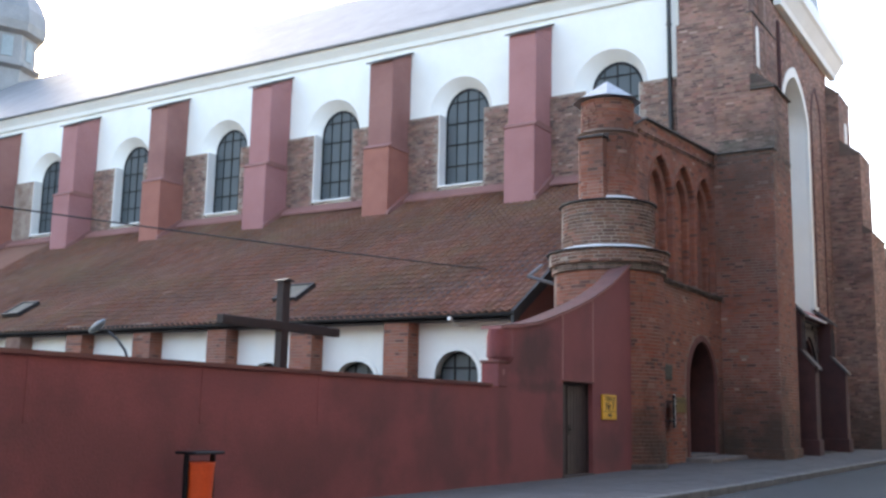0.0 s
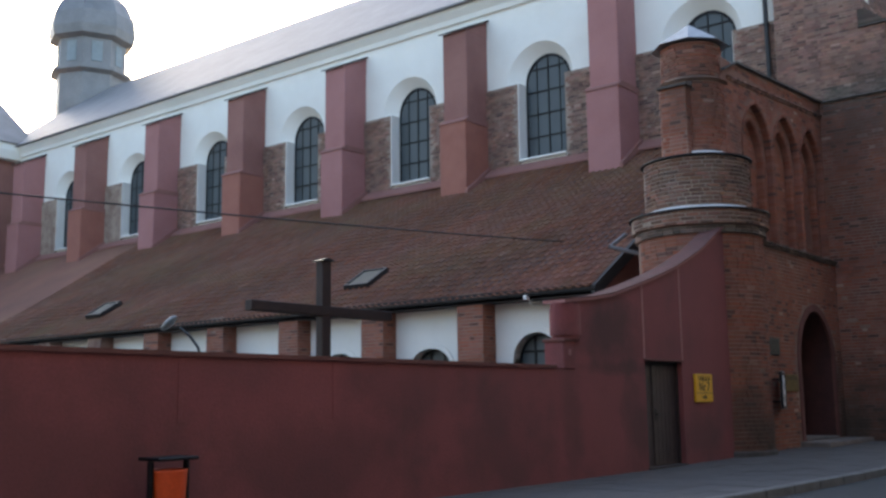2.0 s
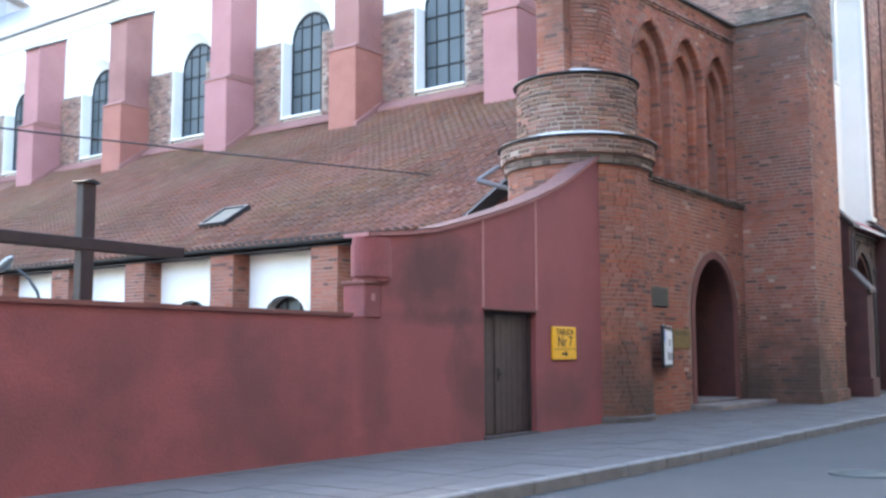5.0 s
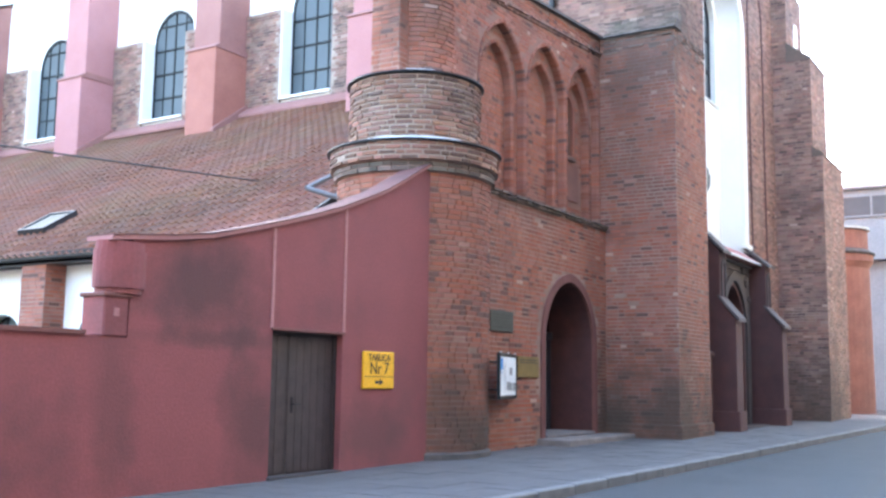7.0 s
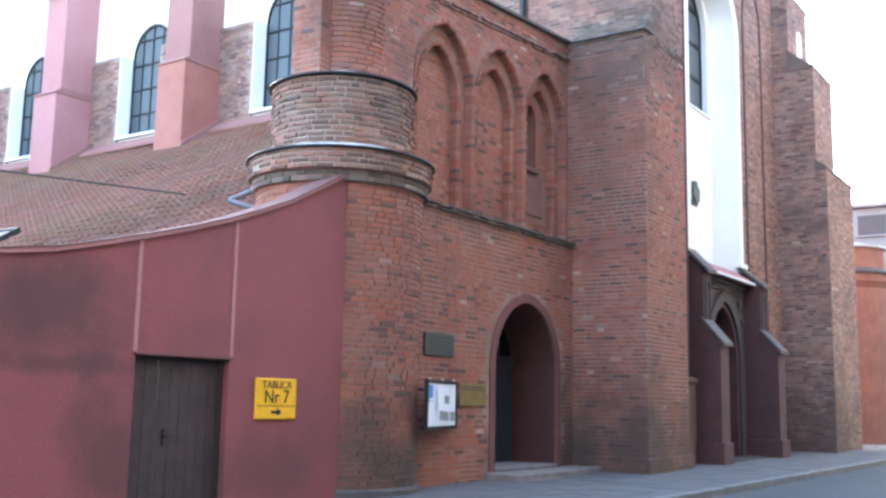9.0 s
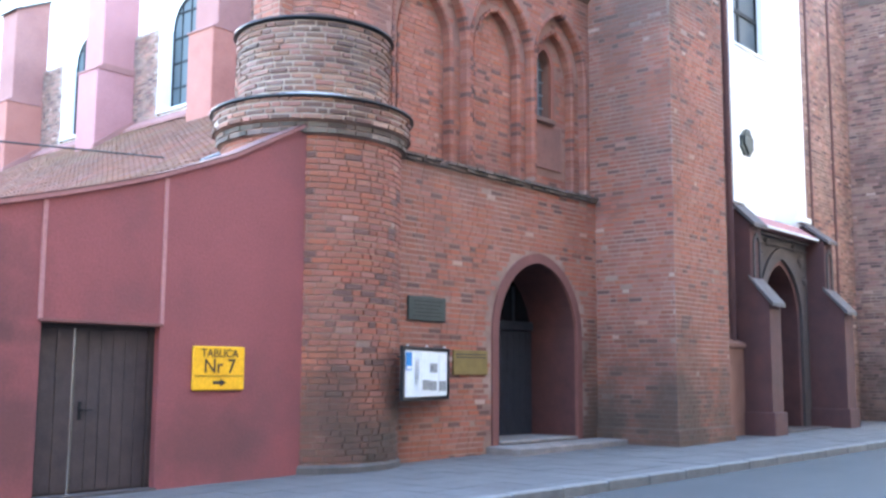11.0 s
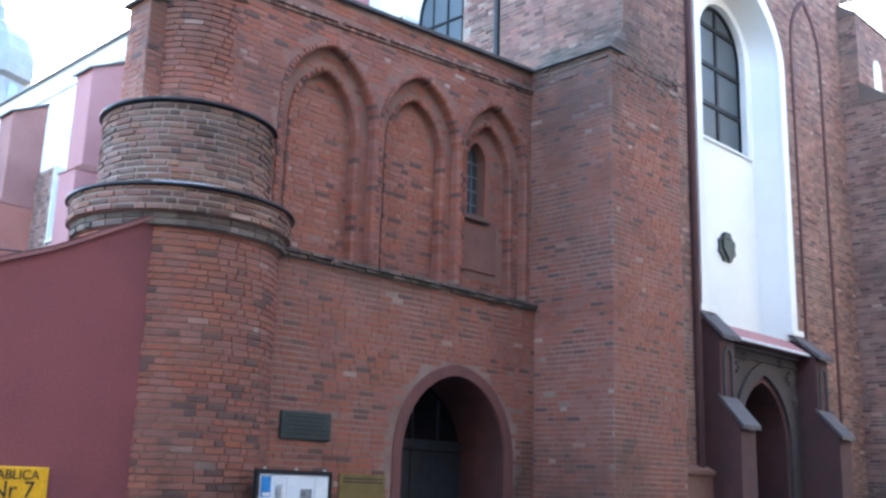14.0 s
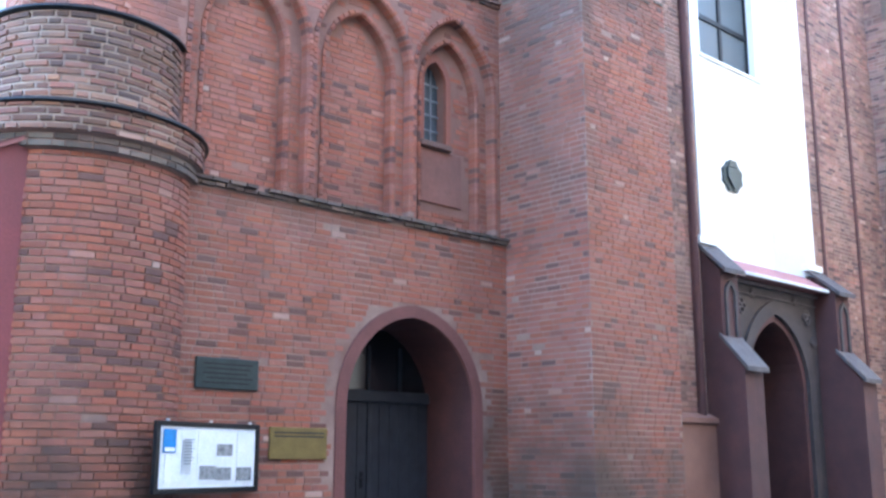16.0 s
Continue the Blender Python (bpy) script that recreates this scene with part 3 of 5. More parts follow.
def side_doorway():
    inner2 = [(x * 0.97 + 9.85 * 0.03, z - 0.04) for x, z in DOOR_IN]
    bm = bmesh.new()
    arch_band(bm, 'y', 0.095, 0.16, inner2, DOOR_OUT, 0.0)
    cpart("doorway_surround", bm, SURROUND, "red painted brick surround")
    # the reveal's paint is darkened to stand for shade inside the arch
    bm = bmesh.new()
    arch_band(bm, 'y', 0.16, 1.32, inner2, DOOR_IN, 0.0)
    cpart("doorway_reveal", bm, SHADED_RED, "red painted reveal, darkened in colour as recess shade")
    bm = bmesh.new()
    box(bm, 8.3, 11.5, 2.0, 2.1, 0, 4)
    cpart("doorway_back", bm, WOOD_BLUE)
    door = new("side_door")
    door.parent = church
    door.matrix_parent_inverse = INV
    tagged(door, "blue-black double door with a glazed arched fanlight")
    y = 1.2
    bm = bmesh.new()
    box(bm, 8.58, 11.1, y - 0.06, y + 0.08, 2.32, 2.5, 0.012)
    part("transom", bm, WOOD_BLUE, door)
    for x0, x1 in ((8.6, 9.83), (9.86, 11.09)):
        bm = bmesh.new()
        box(bm, x0, x1, y, y + 0.06, 0.16, 2.32, 0.006)
        n = 6
        w = (x1 - x0) / n
        for i in range(n):
            box(bm, x0 + i * w + 0.006, x0 + (i + 1) * w - 0.006, y - 0.018, y + 0.002, 0.2, 2.29, 0.004)
        part("door_leaf", bm, WOOD_BLUE, door)
    bm = bmesh.new()
    box(bm, 9.81, 9.88, y - 0.05, y + 0.01, 0.16, 2.32, 0.008)
    part("cover_strip", bm, WOOD_BLUE, door)
    bm = bmesh.new()
    rod(bm, (9.72, y - 0.02, 1.15), (9.72, y - 0.08, 1.15), 0.014)
    rod(bm, (9.72, y - 0.075, 1.15), (9.6, y - 0.075, 1.15), 0.012)
    box(bm, 9.69, 9.75, y - 0.03, y - 0.015, 1.0, 1.25, 0.003)
    part("handle", bm, IRON, door)
    bm = bmesh.new()
    prism(bm, [(8.62, 2.5), (8.62, 2.55)] + [(x, z) for x, z in pointed(8.64, 11.06, 2.55, 3.5)] + [(11.06, 2.5)], 'y', y + 0.02, y + 0.03)
    part("fanlight", bm, GLASS_DARK, door)
    for x in (9.2, 9.85, 10.5):
        bm = bmesh.new()
        box(bm, x - 0.02, x + 0.02, y - 0.02, y + 0.02, 2.5, 3.2)
        part("fanlight_bar", bm, WOOD_BLUE, door)
    for z0, z1, x0, x1, y0 in ((-0.05, 0.2, 8.25, 11.8, -0.62), (0.2, 0.265, 8.62, 11.08, 0.06)):
        bm = bmesh.new()
        box(bm, x0, x1, y0, 1.3 if z1 > 0.22 else 0.13, z0, z1, 0.02)
        cpart("doorstep", bm, SLAB, "worn grey stone doorstep")


side_doorway()


def brick_faces(b, rng, boxes, near=None):
    """Bricks on the yard face and the street face of upright blocks."""
    for x0, x1, y0, y1, z0, z1 in boxes:
        b.lay(face_y(y0), x0, x1, z0, z1, None, near, rng)
        b.lay(face_x(x0), -y1, -y0, z0, z1, None, near, rng)


def turret():
    cx, cy = 4.88, 1.0
    t = new("corner_turret")
    t.parent = church
    t.matrix_parent_inverse = INV
    tagged(t, "round brick corner turret with stepped rings and a sheet metal cap")
    bm = bmesh.new()
    ring(bm, cx, cy, [(1.408, -0.3), (1.408, 4.9), (1.478, 4.93), (1.478, 5.09), (1.54, 5.11), (1.54, 5.46), (1.2, 5.55), (1.2, 6.76), (0.762, 6.84), (0.762, 8.62), (0.84, 8.68), (0.7, 8.76), (0.7, 9.6), (0.0, 9.6)], 64)
    part("core", bm, MORTAR, t)
    bm = bmesh.new()
    ring(bm, cx, cy, [(1.455, -0.3), (1.46, 0.12), (1.44, 0.15), (1.4, 0.17)], 48)
    part("foot_course", bm, DARK_STONE, t, "dark worn stone foot course")
    for r0, z0, z1 in ((1.552, 5.12, 5.45), (1.212, 5.56, 6.75)):
        bm = bmesh.new()
        ring(bm, cx, cy, [(r0, z0), (r0, z1)], 64)
        part("ring_joints", bm, MORTAR_PALE, t)
    rng = random.Random(8)
    b = Bricks()
    r = 1.42
    b.lay(face_round(cx, cy, r), radians(135) * r, radians(350) * r, 0.02, 4.9, None, lambda u, z: 0.9 < z < 3.4 and radians(255) * r < u < radians(320) * r, rng)
    r = 1.56
    ringb = Bricks()
    ringb.lay(face_round(cx, cy, r), radians(135) * r, radians(358) * r, 5.11, 5.44, None, None, rng, 0.02, 3.2)
    ringb.finish(t, BRICK_RING, "ring_brickwork")
    r = 0.78
    b.lay(face_round(cx, cy, r), radians(130) * r, radians(372) * r, 6.82, 8.6, None, None, rng)
    r = 0.72
    b.lay(face_round(cx, cy, r), radians(130) * r, radians(372) * r, 8.78, 9.58, None, None, rng)
    brick_faces(b, rng, [(3.9, 4.6, 0.72, 1.33, 6.84, 8.45)])
    b.finish(t)
    bm = bmesh.new()
    box(bm, 3.9, 4.6, 0.72, 1.33, 6.78, 8.45)
    part("pilaster", bm, MORTAR, t)
    bm = bmesh.new()
    prism(bm, [(3.82, 8.45), (3.82, 8.5), (4.6, 8.75), (4.6, 8.45)], 'y', 0.66, 1.4)
    part("pilaster_cap", bm, DARK_STONE, t)
    b = Bricks()
    r = 1.22
    b.lay(face_round(cx, cy, r), radians(130) * r, radians(365) * r, 5.54, 6.72, None, None, rng, 0.025, 3.2)
    b.finish(t, BRICK_RING, "weathered_brickwork")
    b = Bricks()
    r = 1.49
    b.lay(face_round(cx, cy, r), radians(135) * r, radians(358) * r, 4.92, 5.1, None, None, rng, 0.02)
    b.finish(t, MOSSY, "corbel_brickwork")
    for r0, r1, z, up in ((1.235, 1.6, 5.46, 0.13), (0.79, 1.27, 6.76, 0.18)):
        bm = bmesh.new()
        ring(bm, cx, cy, [(r0, z + up), (r0 + 0.05, z + up - 0.03), (r0 + 0.13, z + 0.06), (r1 - 0.02, z + 0.012)], 64)
        part("ring_fillet", bm, FLASH, t, "pale mortar fillet on the ring")
        bm = bmesh.new()
        ring(bm, cx, cy, [(r1 - 0.03, z + 0.016), (r1 + 0.015, z + 0.01), (r1 + 0.02, z - 0.022), (r1 - 0.05, z - 0.045)], 64)
        part("ring_drip", bm, IRON, t, "thin dark drip edge")
    bm = bmesh.new()
    bmesh.ops.create_cone(bm, cap_ends=True, segments=8, radius1=0.92, radius2=0.02, depth=0.62, matrix=pose(cx, cy, 9.94, 0, 0, 22.5))
    part("cap", bm, LEAD, t, "faceted grey sheet metal cap")


turret()


def pier_west():
    bm = bmesh.new()
    boxes = [(11.9, 14.2, -1.64, 0.3, -0.02, 9.75), (12.3, 14.2, -1.64, 0.3, 9.75, 11.9), (12.45, 15.4, -0.98, 1.6, 9.75, 14.6), (12.75, 15.4, -0.8, 1.6, 14.6, 16.4)]
    x0, x1, y0, y1, z0, z1 = boxes[0]
    box(bm, x0, x1, y0, y1, -0.3, z1)
    p = cpart("corner_pier", bm, MORTAR)
    for x0, x1, y0, y1, z0, z1 in boxes[1:] + [(11.84, 14.26, -1.7, 0.2, -0.3, 0.42)]:
        bm = bmesh.new()
        box(bm, x0, x1, y0, y1, z0, z1)
        cpart("pier_stage", bm, MORTAR)
    rng = random.Random(14)
    b = Bricks()
    brick_faces(b, rng, [boxes[0]], lambda u, z: 1.6 < z < 3.6 and u > 1.3)
    brick_faces(b, rng, [(11.84, 14.26, -1.7, 0.2, 0.05, 0.4)])
    b.finish(p)
    b = Bricks()
    brick_faces(b, rng, boxes[1:])
    b.finish(p, BRICK_DARK, "upper_brickwork")
    # mossy set-offs of stepped courses under thin dark edges
    b = Bricks()
    for i in range(5):
        brick_ledge(b, face_x(11.9 + 0.08 * i), -0.13, 1.66, 9.74 + 0.09 * i, rng, 0.05, 1, 0.03)
        brick_ledge(b, face_x(11.9), -0.13, 1.64, 9.3 + 0.09 * i, rng, 0.012 + 0.012 * i, 1, 0.2)
        brick_ledge(b, face_y(-1.64), 11.9, 14.2, 9.3 + 0.09 * i, rng, 0.012 + 0.006 * i, 1, 0.2)
    b.finish(p, MOSSY, "mossy_brickwork")
    bm = bmesh.new()
    for i in range(6):
        y = -1.66
        while y < 0.12:
            w = 0.13 + 0.15 * rng.random()
            x = 11.86 + 0.075 * i + 0.03 * rng.random()
            box(bm, x, 12.4, y, min(y + w - 0.01, 0.14), 9.75 + 0.086 * i, 9.828 + 0.086 * i)
            y += w
    for i in range(6):
        x = 12.26
        while x < 14.2:
            w = 0.13 + 0.15 * rng.random()
            y = -1.68 + 0.11 * i + 0.03 * rng.random()
            box(bm, x, min(x + w - 0.01, 14.24), y, -0.9, 11.9 + 0.086 * i, 11.978 + 0.086 * i)
            x += w
    tagged(cpart("set_off", bm, MOSSY, "mossy stepped brick set-offs"), kind="stuff")
    for x0, x1, y0, y1, z in ((11.79, 12.3, -1.7, 0.12, 9.71), (12.22, 14.26, -1.74, -0.9, 11.86), (12.4, 15.4, -1.04, -0.76, 14.58)):
        bm = bmesh.new()
        box(bm, x0, x1, y0, y1, z, z + 0.04, 0.01)
        cpart("weathering", bm, DARK_STONE, "thin dark weathering edge")
    bm = bmesh.new()
    prism(bm, [(12.85, 12.85)] + pointed(12.85, 13.2, 14.0, 14.3, 5) + [(13.2, 12.85)], 'y', -1.0, -0.9)
    cpart("white_blind_slit", bm, WHITE)


pier_west()


def facade_bay():
    """The recessed white bay with its tall window, the wall beside it and the second pier."""
    F = -1.0
    niche = peaked(16.2, 20.15, 12.2, 14.1, 14)
    bm = bmesh.new()
    pierced(bm, 'y', F, 0.6, 14.0, 24.2, 4.7, 15.9, [(4.7, niche)])
    wall = cpart("facade_wall", bm, MORTAR)
    bm = bmesh.new()
    pierced(bm, 'y', F, 0.6, 14.0, 24.2, -0.3, 4.7, [(-0.3, PORTAL_BIG)])
    cpart("facade_base", bm, MORTAR)
    rng = random.Random(21)

    def keep(u, z):
        if 16.0 < u < 20.5 and z < 4.8:
            return False
        if 16.0 < u < 20.38:
            t = arch_top(niche, min(max(u, 16.21), 20.14)) or 12.2
            return z > t + 0.25
        return True
    b = Bricks()
    b.lay(face_y(F), 14.2, 24.0, 0.1, 15.85, keep, None, rng)
    b.finish(wall, BRICK_DARK)
    lining = peaked(16.25, 20.1, 12.2, 14.03, 14)
    bm = bmesh.new()
    rim = peaked(16.0, 20.38, 12.2, 14.42, 14)
    arch_band(bm, 'y', F - 0.03, F + 0.1, lining, rim, 5.2)
    cpart("niche_rim", bm, WHITE, "white limewashed rim of the tall niche")
    # splayed white reveal from the rim to the back wall
    back = round_arch(16.75, 19.95, 12.35, 1.42, 28)
    bm = bmesh.new()
    front = [(lining[0][0], 4.7)] + lining + [(lining[-1][0], 4.7)]
    rear = [(back[0][0], 4.7)] + back + [(back[-1][0], 4.7)]
    va = [bm.verts.new((x, F + 0.1, z)) for x, z in front]
    vb = [bm.verts.new((x, -0.27, z)) for x, z in rear]
    for i in range(len(va) - 1):
        bm.faces.new((va[i], va[i + 1], vb[i + 1], vb[i]))
    cpart("niche_reveal", bm, WHITE, smooth=True)
    bm = bmesh.new()
    glazed = round_arch(17.45, 19.7, 12.35, 1.2, 14)
    pierced(bm, 'y', -0.3, 0.0, 16.1, 20.45, 4.7, 14.7, [(9.86, glazed)])
    cpart("niche_back", bm, WHITE, "white limewashed back wall of the niche")
    win = new("facade_window")
    win.parent = church
    win.matrix_parent_inverse = INV
    church_glazing(win, 'y', -0.1, glazed, 9.86, 2, 3, 0.055)
    bm = bmesh.new()
    box(bm, 17.35, 19.85, -0.36, -0.15, 9.8, 9.87, 0.015)
    part("sill", bm, WHITE, win)
    # cast shield
    bm = bmesh.new()
    pts = [(18.39 + 0.4 * math.cos(a) * (1.0 if k % 2 else 0.86), 7.33 + 0.36 * math.sin(a) * (1.0 if k % 2 else 0.88)) for k, a in ((k, math.tau * k / 16) for k in range(16))]
    prism(bm, pts, 'y', -0.36, -0.29)
    prism(bm, [(18.14, 7.5), (18.14, 7.28), (18.39, 7.04), (18.64, 7.28), (18.64, 7.5)], 'y', -0.4, -0.35)
    prism(bm, [(18.2, 7.53), (18.58, 7.53), (18.5, 7.68), (18.28, 7.68)], 'y', -0.385, -0.34)
    shield = part("wall_shield", bm, BRONZE)
    tagged(shield, "small dark bronze coat of arms on the white wall", "wall shield")
    # roll moulding beside the niche and the band of the blind lancet next to it
    bm = bmesh.new()
    rod(bm, (15.72, F - 0.03, 0.1), (15.72, F - 0.03, 15.4), 0.09, seg=12)
    cpart("roll_moulding", bm, PORTAL_RED)
    # dark proud band in place of the shaded edge of that recess
    bm = bmesh.new()
    arch_band(bm, 'y', F - 0.035, F + 0.05, pointed(20.9, 22.5, 13.1, 14.55), pointed(20.8, 22.62, 13.1, 14.72), 0.3)
    cpart("blind_lancet", bm, PORTAL_RED)
    # plinth ledge between pier and portal
    bm = bmesh.new()
    prism(bm, [(F - 0.02, 0.1), (F - 0.16, 0.1), (F - 0.16, 2.05), (F - 0.22, 2.08), (F - 0.22, 2.16), (F - 0.02, 2.26)], 'x', 14.2, 15.97)
    cpart("plinth", bm, MORTAR_RED)
    # second pier
    boxes = [(24.0, 27.4, -2.55, -0.5, -0.02, 8.95), (24.0, 26.4, -2.25, -0.5, 8.95, 12.3), (24.0, 26.4, -1.5, -0.5, 12.3, 15.0)]
    pier2 = []
    for x0, x1, y0, y1, z0, z1 in boxes:
        bm = bmesh.new()
        box(bm, x0, x1, y0, y1, z0 - 0.3 if z0 < 0 else z0, z1)
        pier2.append(cpart("buttress_pier", bm, MORTAR))
    b = Bricks()
    brick_faces(b, rng, boxes)
    b.finish(pier2[0], BRICK_DARK)
    for y0, y1, z, x1 in ((-2.59, -2.2, 8.95, 27.43), (-2.29, -1.46, 12.3, 26.43), (-1.54, -0.9, 15.0, 26.43)):
        bm = bmesh.new()
        prism(bm, [(y0, z - 0.02), (y0, z + 0.04), (y1, z + 0.05 + (y1 - y0) * 0.75), (y1, z - 0.02)], 'x', 23.97, x1)
        cpart("weathering", bm, MOSSY)
    bm = bmesh.new()
    prism(bm, [(25.05, 12.98)] + round_arch(25.05, 25.55, 13.75, 0.25, 8) + [(25.55, 12.98)], 'y', -1.53, -1.45)
    cpart("white_blind_slit", bm, WHITE)
    # cornice
    bm = bmesh.new()
    prism(bm, [(-1.0, 15.9), (-1.25, 15.9), (-1.3, 16.1), (-1.55, 16.5), (-1.65, 16.6), (-1.65, 17.15), (-1.45, 17.3), (-1.0, 17.3)], 'x', 15.4, 25.0)
    cpart("cornice", bm, WHITE, "white moulded cornice under the roof")
    bm = bmesh.new()
    box(bm, 24.2, 26.3, -0.7, 0.6, -0.3, 15.9)
    cpart("facade_end", bm, MORTAR)
    bm = bmesh.new()
    box(bm, 15.4, 26.3, 0.6, 2.0, 9.0, 17.1)
    cpart("facade_upper", bm, MORTAR)
    bm = bmesh.new()
    box(bm, 25.8, 26.3, 2.0, 50.0, -0.3, 16.9)
    cpart("nave_far_wall", bm, RUST_PLASTER)


PORTAL_ARCH = pointed(17.2, 19.6, 2.85, 4.36)
PORTAL_BIG = pointed(17.0, 19.8, 2.85, 4.6)


def church_glazing(win, axis, at, curve, foot, cols, rows, bar):
    """Leaded panes and bars that fill an arched opening; each row and column is divided."""
    u0, u1 = curve[0][0], curve[-1][0]
    top = max(z for _, z in curve)
    bm = bmesh.new()
    prism(bm, [(u0, foot)] + curve + [(u1, foot)], axis, at, at + 0.012)
    part("pane", bm, GLASS, win)
    lo, hi = at - 0.03, at
    for i in range(1, cols):
        u = u0 + (u1 - u0) * i / cols
        t = arch_top(curve, u)
        w = bar if i % 2 == 0 or cols == 2 else bar * 0.55
        bm = bmesh.new()
        prism(bm, [(u - w, foot), (u + w, foot), (u + w, t), (u - w, t)], axis, lo, hi)
        part("mullion", bm, IRON, win)
    for j in range(1, rows + 1):
        z = foot + (top - foot) * j / (rows + 0.6)
        us = [float(u) for u in np.linspace(u0, u1, 60) if (arch_top(curve, float(u)) or foot) > z]
        if us:
            bm = bmesh.new()
            prism(bm, [(us[0], z - bar), (us[-1], z - bar), (us[-1], z + bar), (us[0], z + bar)], axis, lo - 0.01, hi)
            part("crossbar", bm, IRON, win)
    bm = bmesh.new()
    n = len(curve)
    c = (u0 + u1) / 2
    small = [(c + (u - c) * 0.94, foot + (z - foot) * 0.975) for u, z in curve]
    arch_band(bm, axis, lo - 0.01, at + 0.02, small, curve, foot)
    part("frame", bm, IRON, win)


facade_bay()


def portal():
    """The portal under the white bay, between two small stepped buttresses."""
    p = new("portal")
    p.parent = church
    p.matrix_parent_inverse = INV
    tagged(p, "dark red brick portal with pointed arch and stepped buttresses")
    F = -1.08
    for x0, x1, low, high in ((15.97, 16.57, -1.8, -1.4), (20.1, 20.7, -2.0, -1.55)):
        bm = bmesh.new()
        prism(bm, [(-0.95, -0.2), (low, -0.2), (low, 3.04), (high, 3.54), (high, 4.86), (-0.95, 5.36)], 'x', x0, x1)
        b = part("portal_buttress", bm, PORTAL_RED, p)
        bm = bmesh.new()
        box(bm, x0 - 0.05, x1 + 0.05, low - 0.07, -0.98, -0.2, 0.65, 0.02)
        part("plinth", bm, PORTAL_RED, b)
        for y0, z0, y1, z1 in ((low - 0.1, 2.98, high + 0.05, 3.62), (high - 0.14, 4.8, -0.92, 5.42)):
            bm = bmesh.new()
            prism(bm, [(y0, z0), (y0, z0 + 0.09), (y1, z1 + 0.09), (y1, z1)], 'x', x0 - 0.06, x1 + 0.06)
            part("slope_slab", bm, PORTAL_SLAB, b)
        bm = bmesh.new()
        box(bm, x0 - 0.1, x1 - 0.1, -1.08, -0.9, 5.42, 5.56, 0.01)
        part("cap", bm, WHITE, b, "white cap")
        bm = bmesh.new()
        arch_band(bm, 'y', high - 0.04, high + 0.01, pointed(x0 + 0.18, x1 - 0.18, 4.4, 4.6, 5), pointed(x0 + 0.1, x1 - 0.1, 4.4, 4.7, 5), 3.66)
        part("blind_panel", bm, STONE, b)
    bm = bmesh.new()
    pierced(bm, 'y', F, F + 0.3, 16.57, 20.1, -0.2, 5.0, [(-0.2, PORTAL_ARCH)])
    part("portal_wall", bm, STONE, p)
    for c0, c1, y0, y1 in ((pointed(17.24, 19.56, 2.85, 4.3), pointed(17.0, 19.8, 2.85, 4.6), F - 0.06, F + 0.02), (pointed(17.36, 19.44, 2.85, 4.16), pointed(17.22, 19.58, 2.85, 4.34), F + 0.02, 0.55)):
        bm = bmesh.new()
        arch_band(bm, 'y', y0, y1, c0, c1, 0.15)
        part("arch_moulding", bm, STONE if y1 < 0 else PORTAL_RED, p)
    # carved four-lobed rings in the spandrels, and string mouldings over them
    for sx in (-1, 1):
        for dx, z, r in ((1.28, 4.36, 0.085), (0.82, 4.66, 0.05), (1.5, 3.86, 0.06)):
            bm = bmesh.new()
            for k in range(4):
                cx, cz = 18.4 + sx * dx + r * math.cos(math.pi / 2 * k), z + r * math.sin(math.pi / 2 * k)
                for i in range(10):
                    a, c = math.tau * i / 10, math.tau * (i + 1) / 10
                    prism(bm, [(cx + r * math.cos(a), cz + r * math.sin(a)), (cx + r * math.cos(c), cz + r * math.sin(c)), (cx + r * 0.62 * math.cos(c), cz + r * 0.62 * math.sin(c)), (cx + r * 0.62 * math.cos(a), cz + r * 0.62 * math.sin(a))], 'y', F - 0.05 - 0.002 * k, F + 0.01)
            part("tracery", bm, PORTAL_SLAB, p)
    for z, h, d in ((4.79, 0.06, 0.1), (4.6, 0.035, 0.05)):
        bm = bmesh.new()
        box(bm, 16.58, 20.09, F - d, F + 0.01, z, z + h, 0.01)
        part("string_moulding", bm, PORTAL_SLAB, p)
    bm = bmesh.new()
    prism(bm, [(-1.42, 4.9), (-1.42, 4.95), (-0.9, 5.3), (-0.9, 4.9)], 'x', 16.57, 20.1)
    part("portal_roof", bm, PINK_PLASTER, p, "pink painted portal roof")
    bm = bmesh.new()
    box(bm, 16.57, 20.1, -1.45, -1.39, 4.88, 4.945, 0.01)
    part("roof_edge", bm, FLASH, p)
    bm = bmesh.new()
    box(bm, 16.6, 20.2, 0.62, 0.72, -0.1, 4.7)
    part("portal_back", bm, WOOD_DARK, p)
    for x0, x1 in ((17.37, 18.38), (18.42, 19.43)):
        bm = bmesh.new()
        box(bm, x0, x1, -0.1, -0.02, 0.15, 2.85, 0.01)
        for k in range(4):
            w = (x1 - x0) / 4
            box(bm, x0 + k * w + 0.008, x0 + (k + 1) * w - 0.008, -0.12, -0.09, 0.2, 2.8, 0.004)
        part("door_leaf", bm, WOOD_BLUE, p)
    bm = bmesh.new()
    prism(bm, [(17.37, 2.88)] + pointed(17.37, 19.43, 2.9, 4.14) + [(19.43, 2.88)], 'y', -0.08, -0.05)
    part("tympanum", bm, GLASS_DARK, p)
    bm = bmesh.new()
    box(bm, 16.6, 20.05, -1.6, 0.4, -0.2, 0.2, 0.02)
    part("threshold", bm, STONE, p)


portal()


def roof_z(x):
    return 4.07 + (x - 3.75) * 0.618


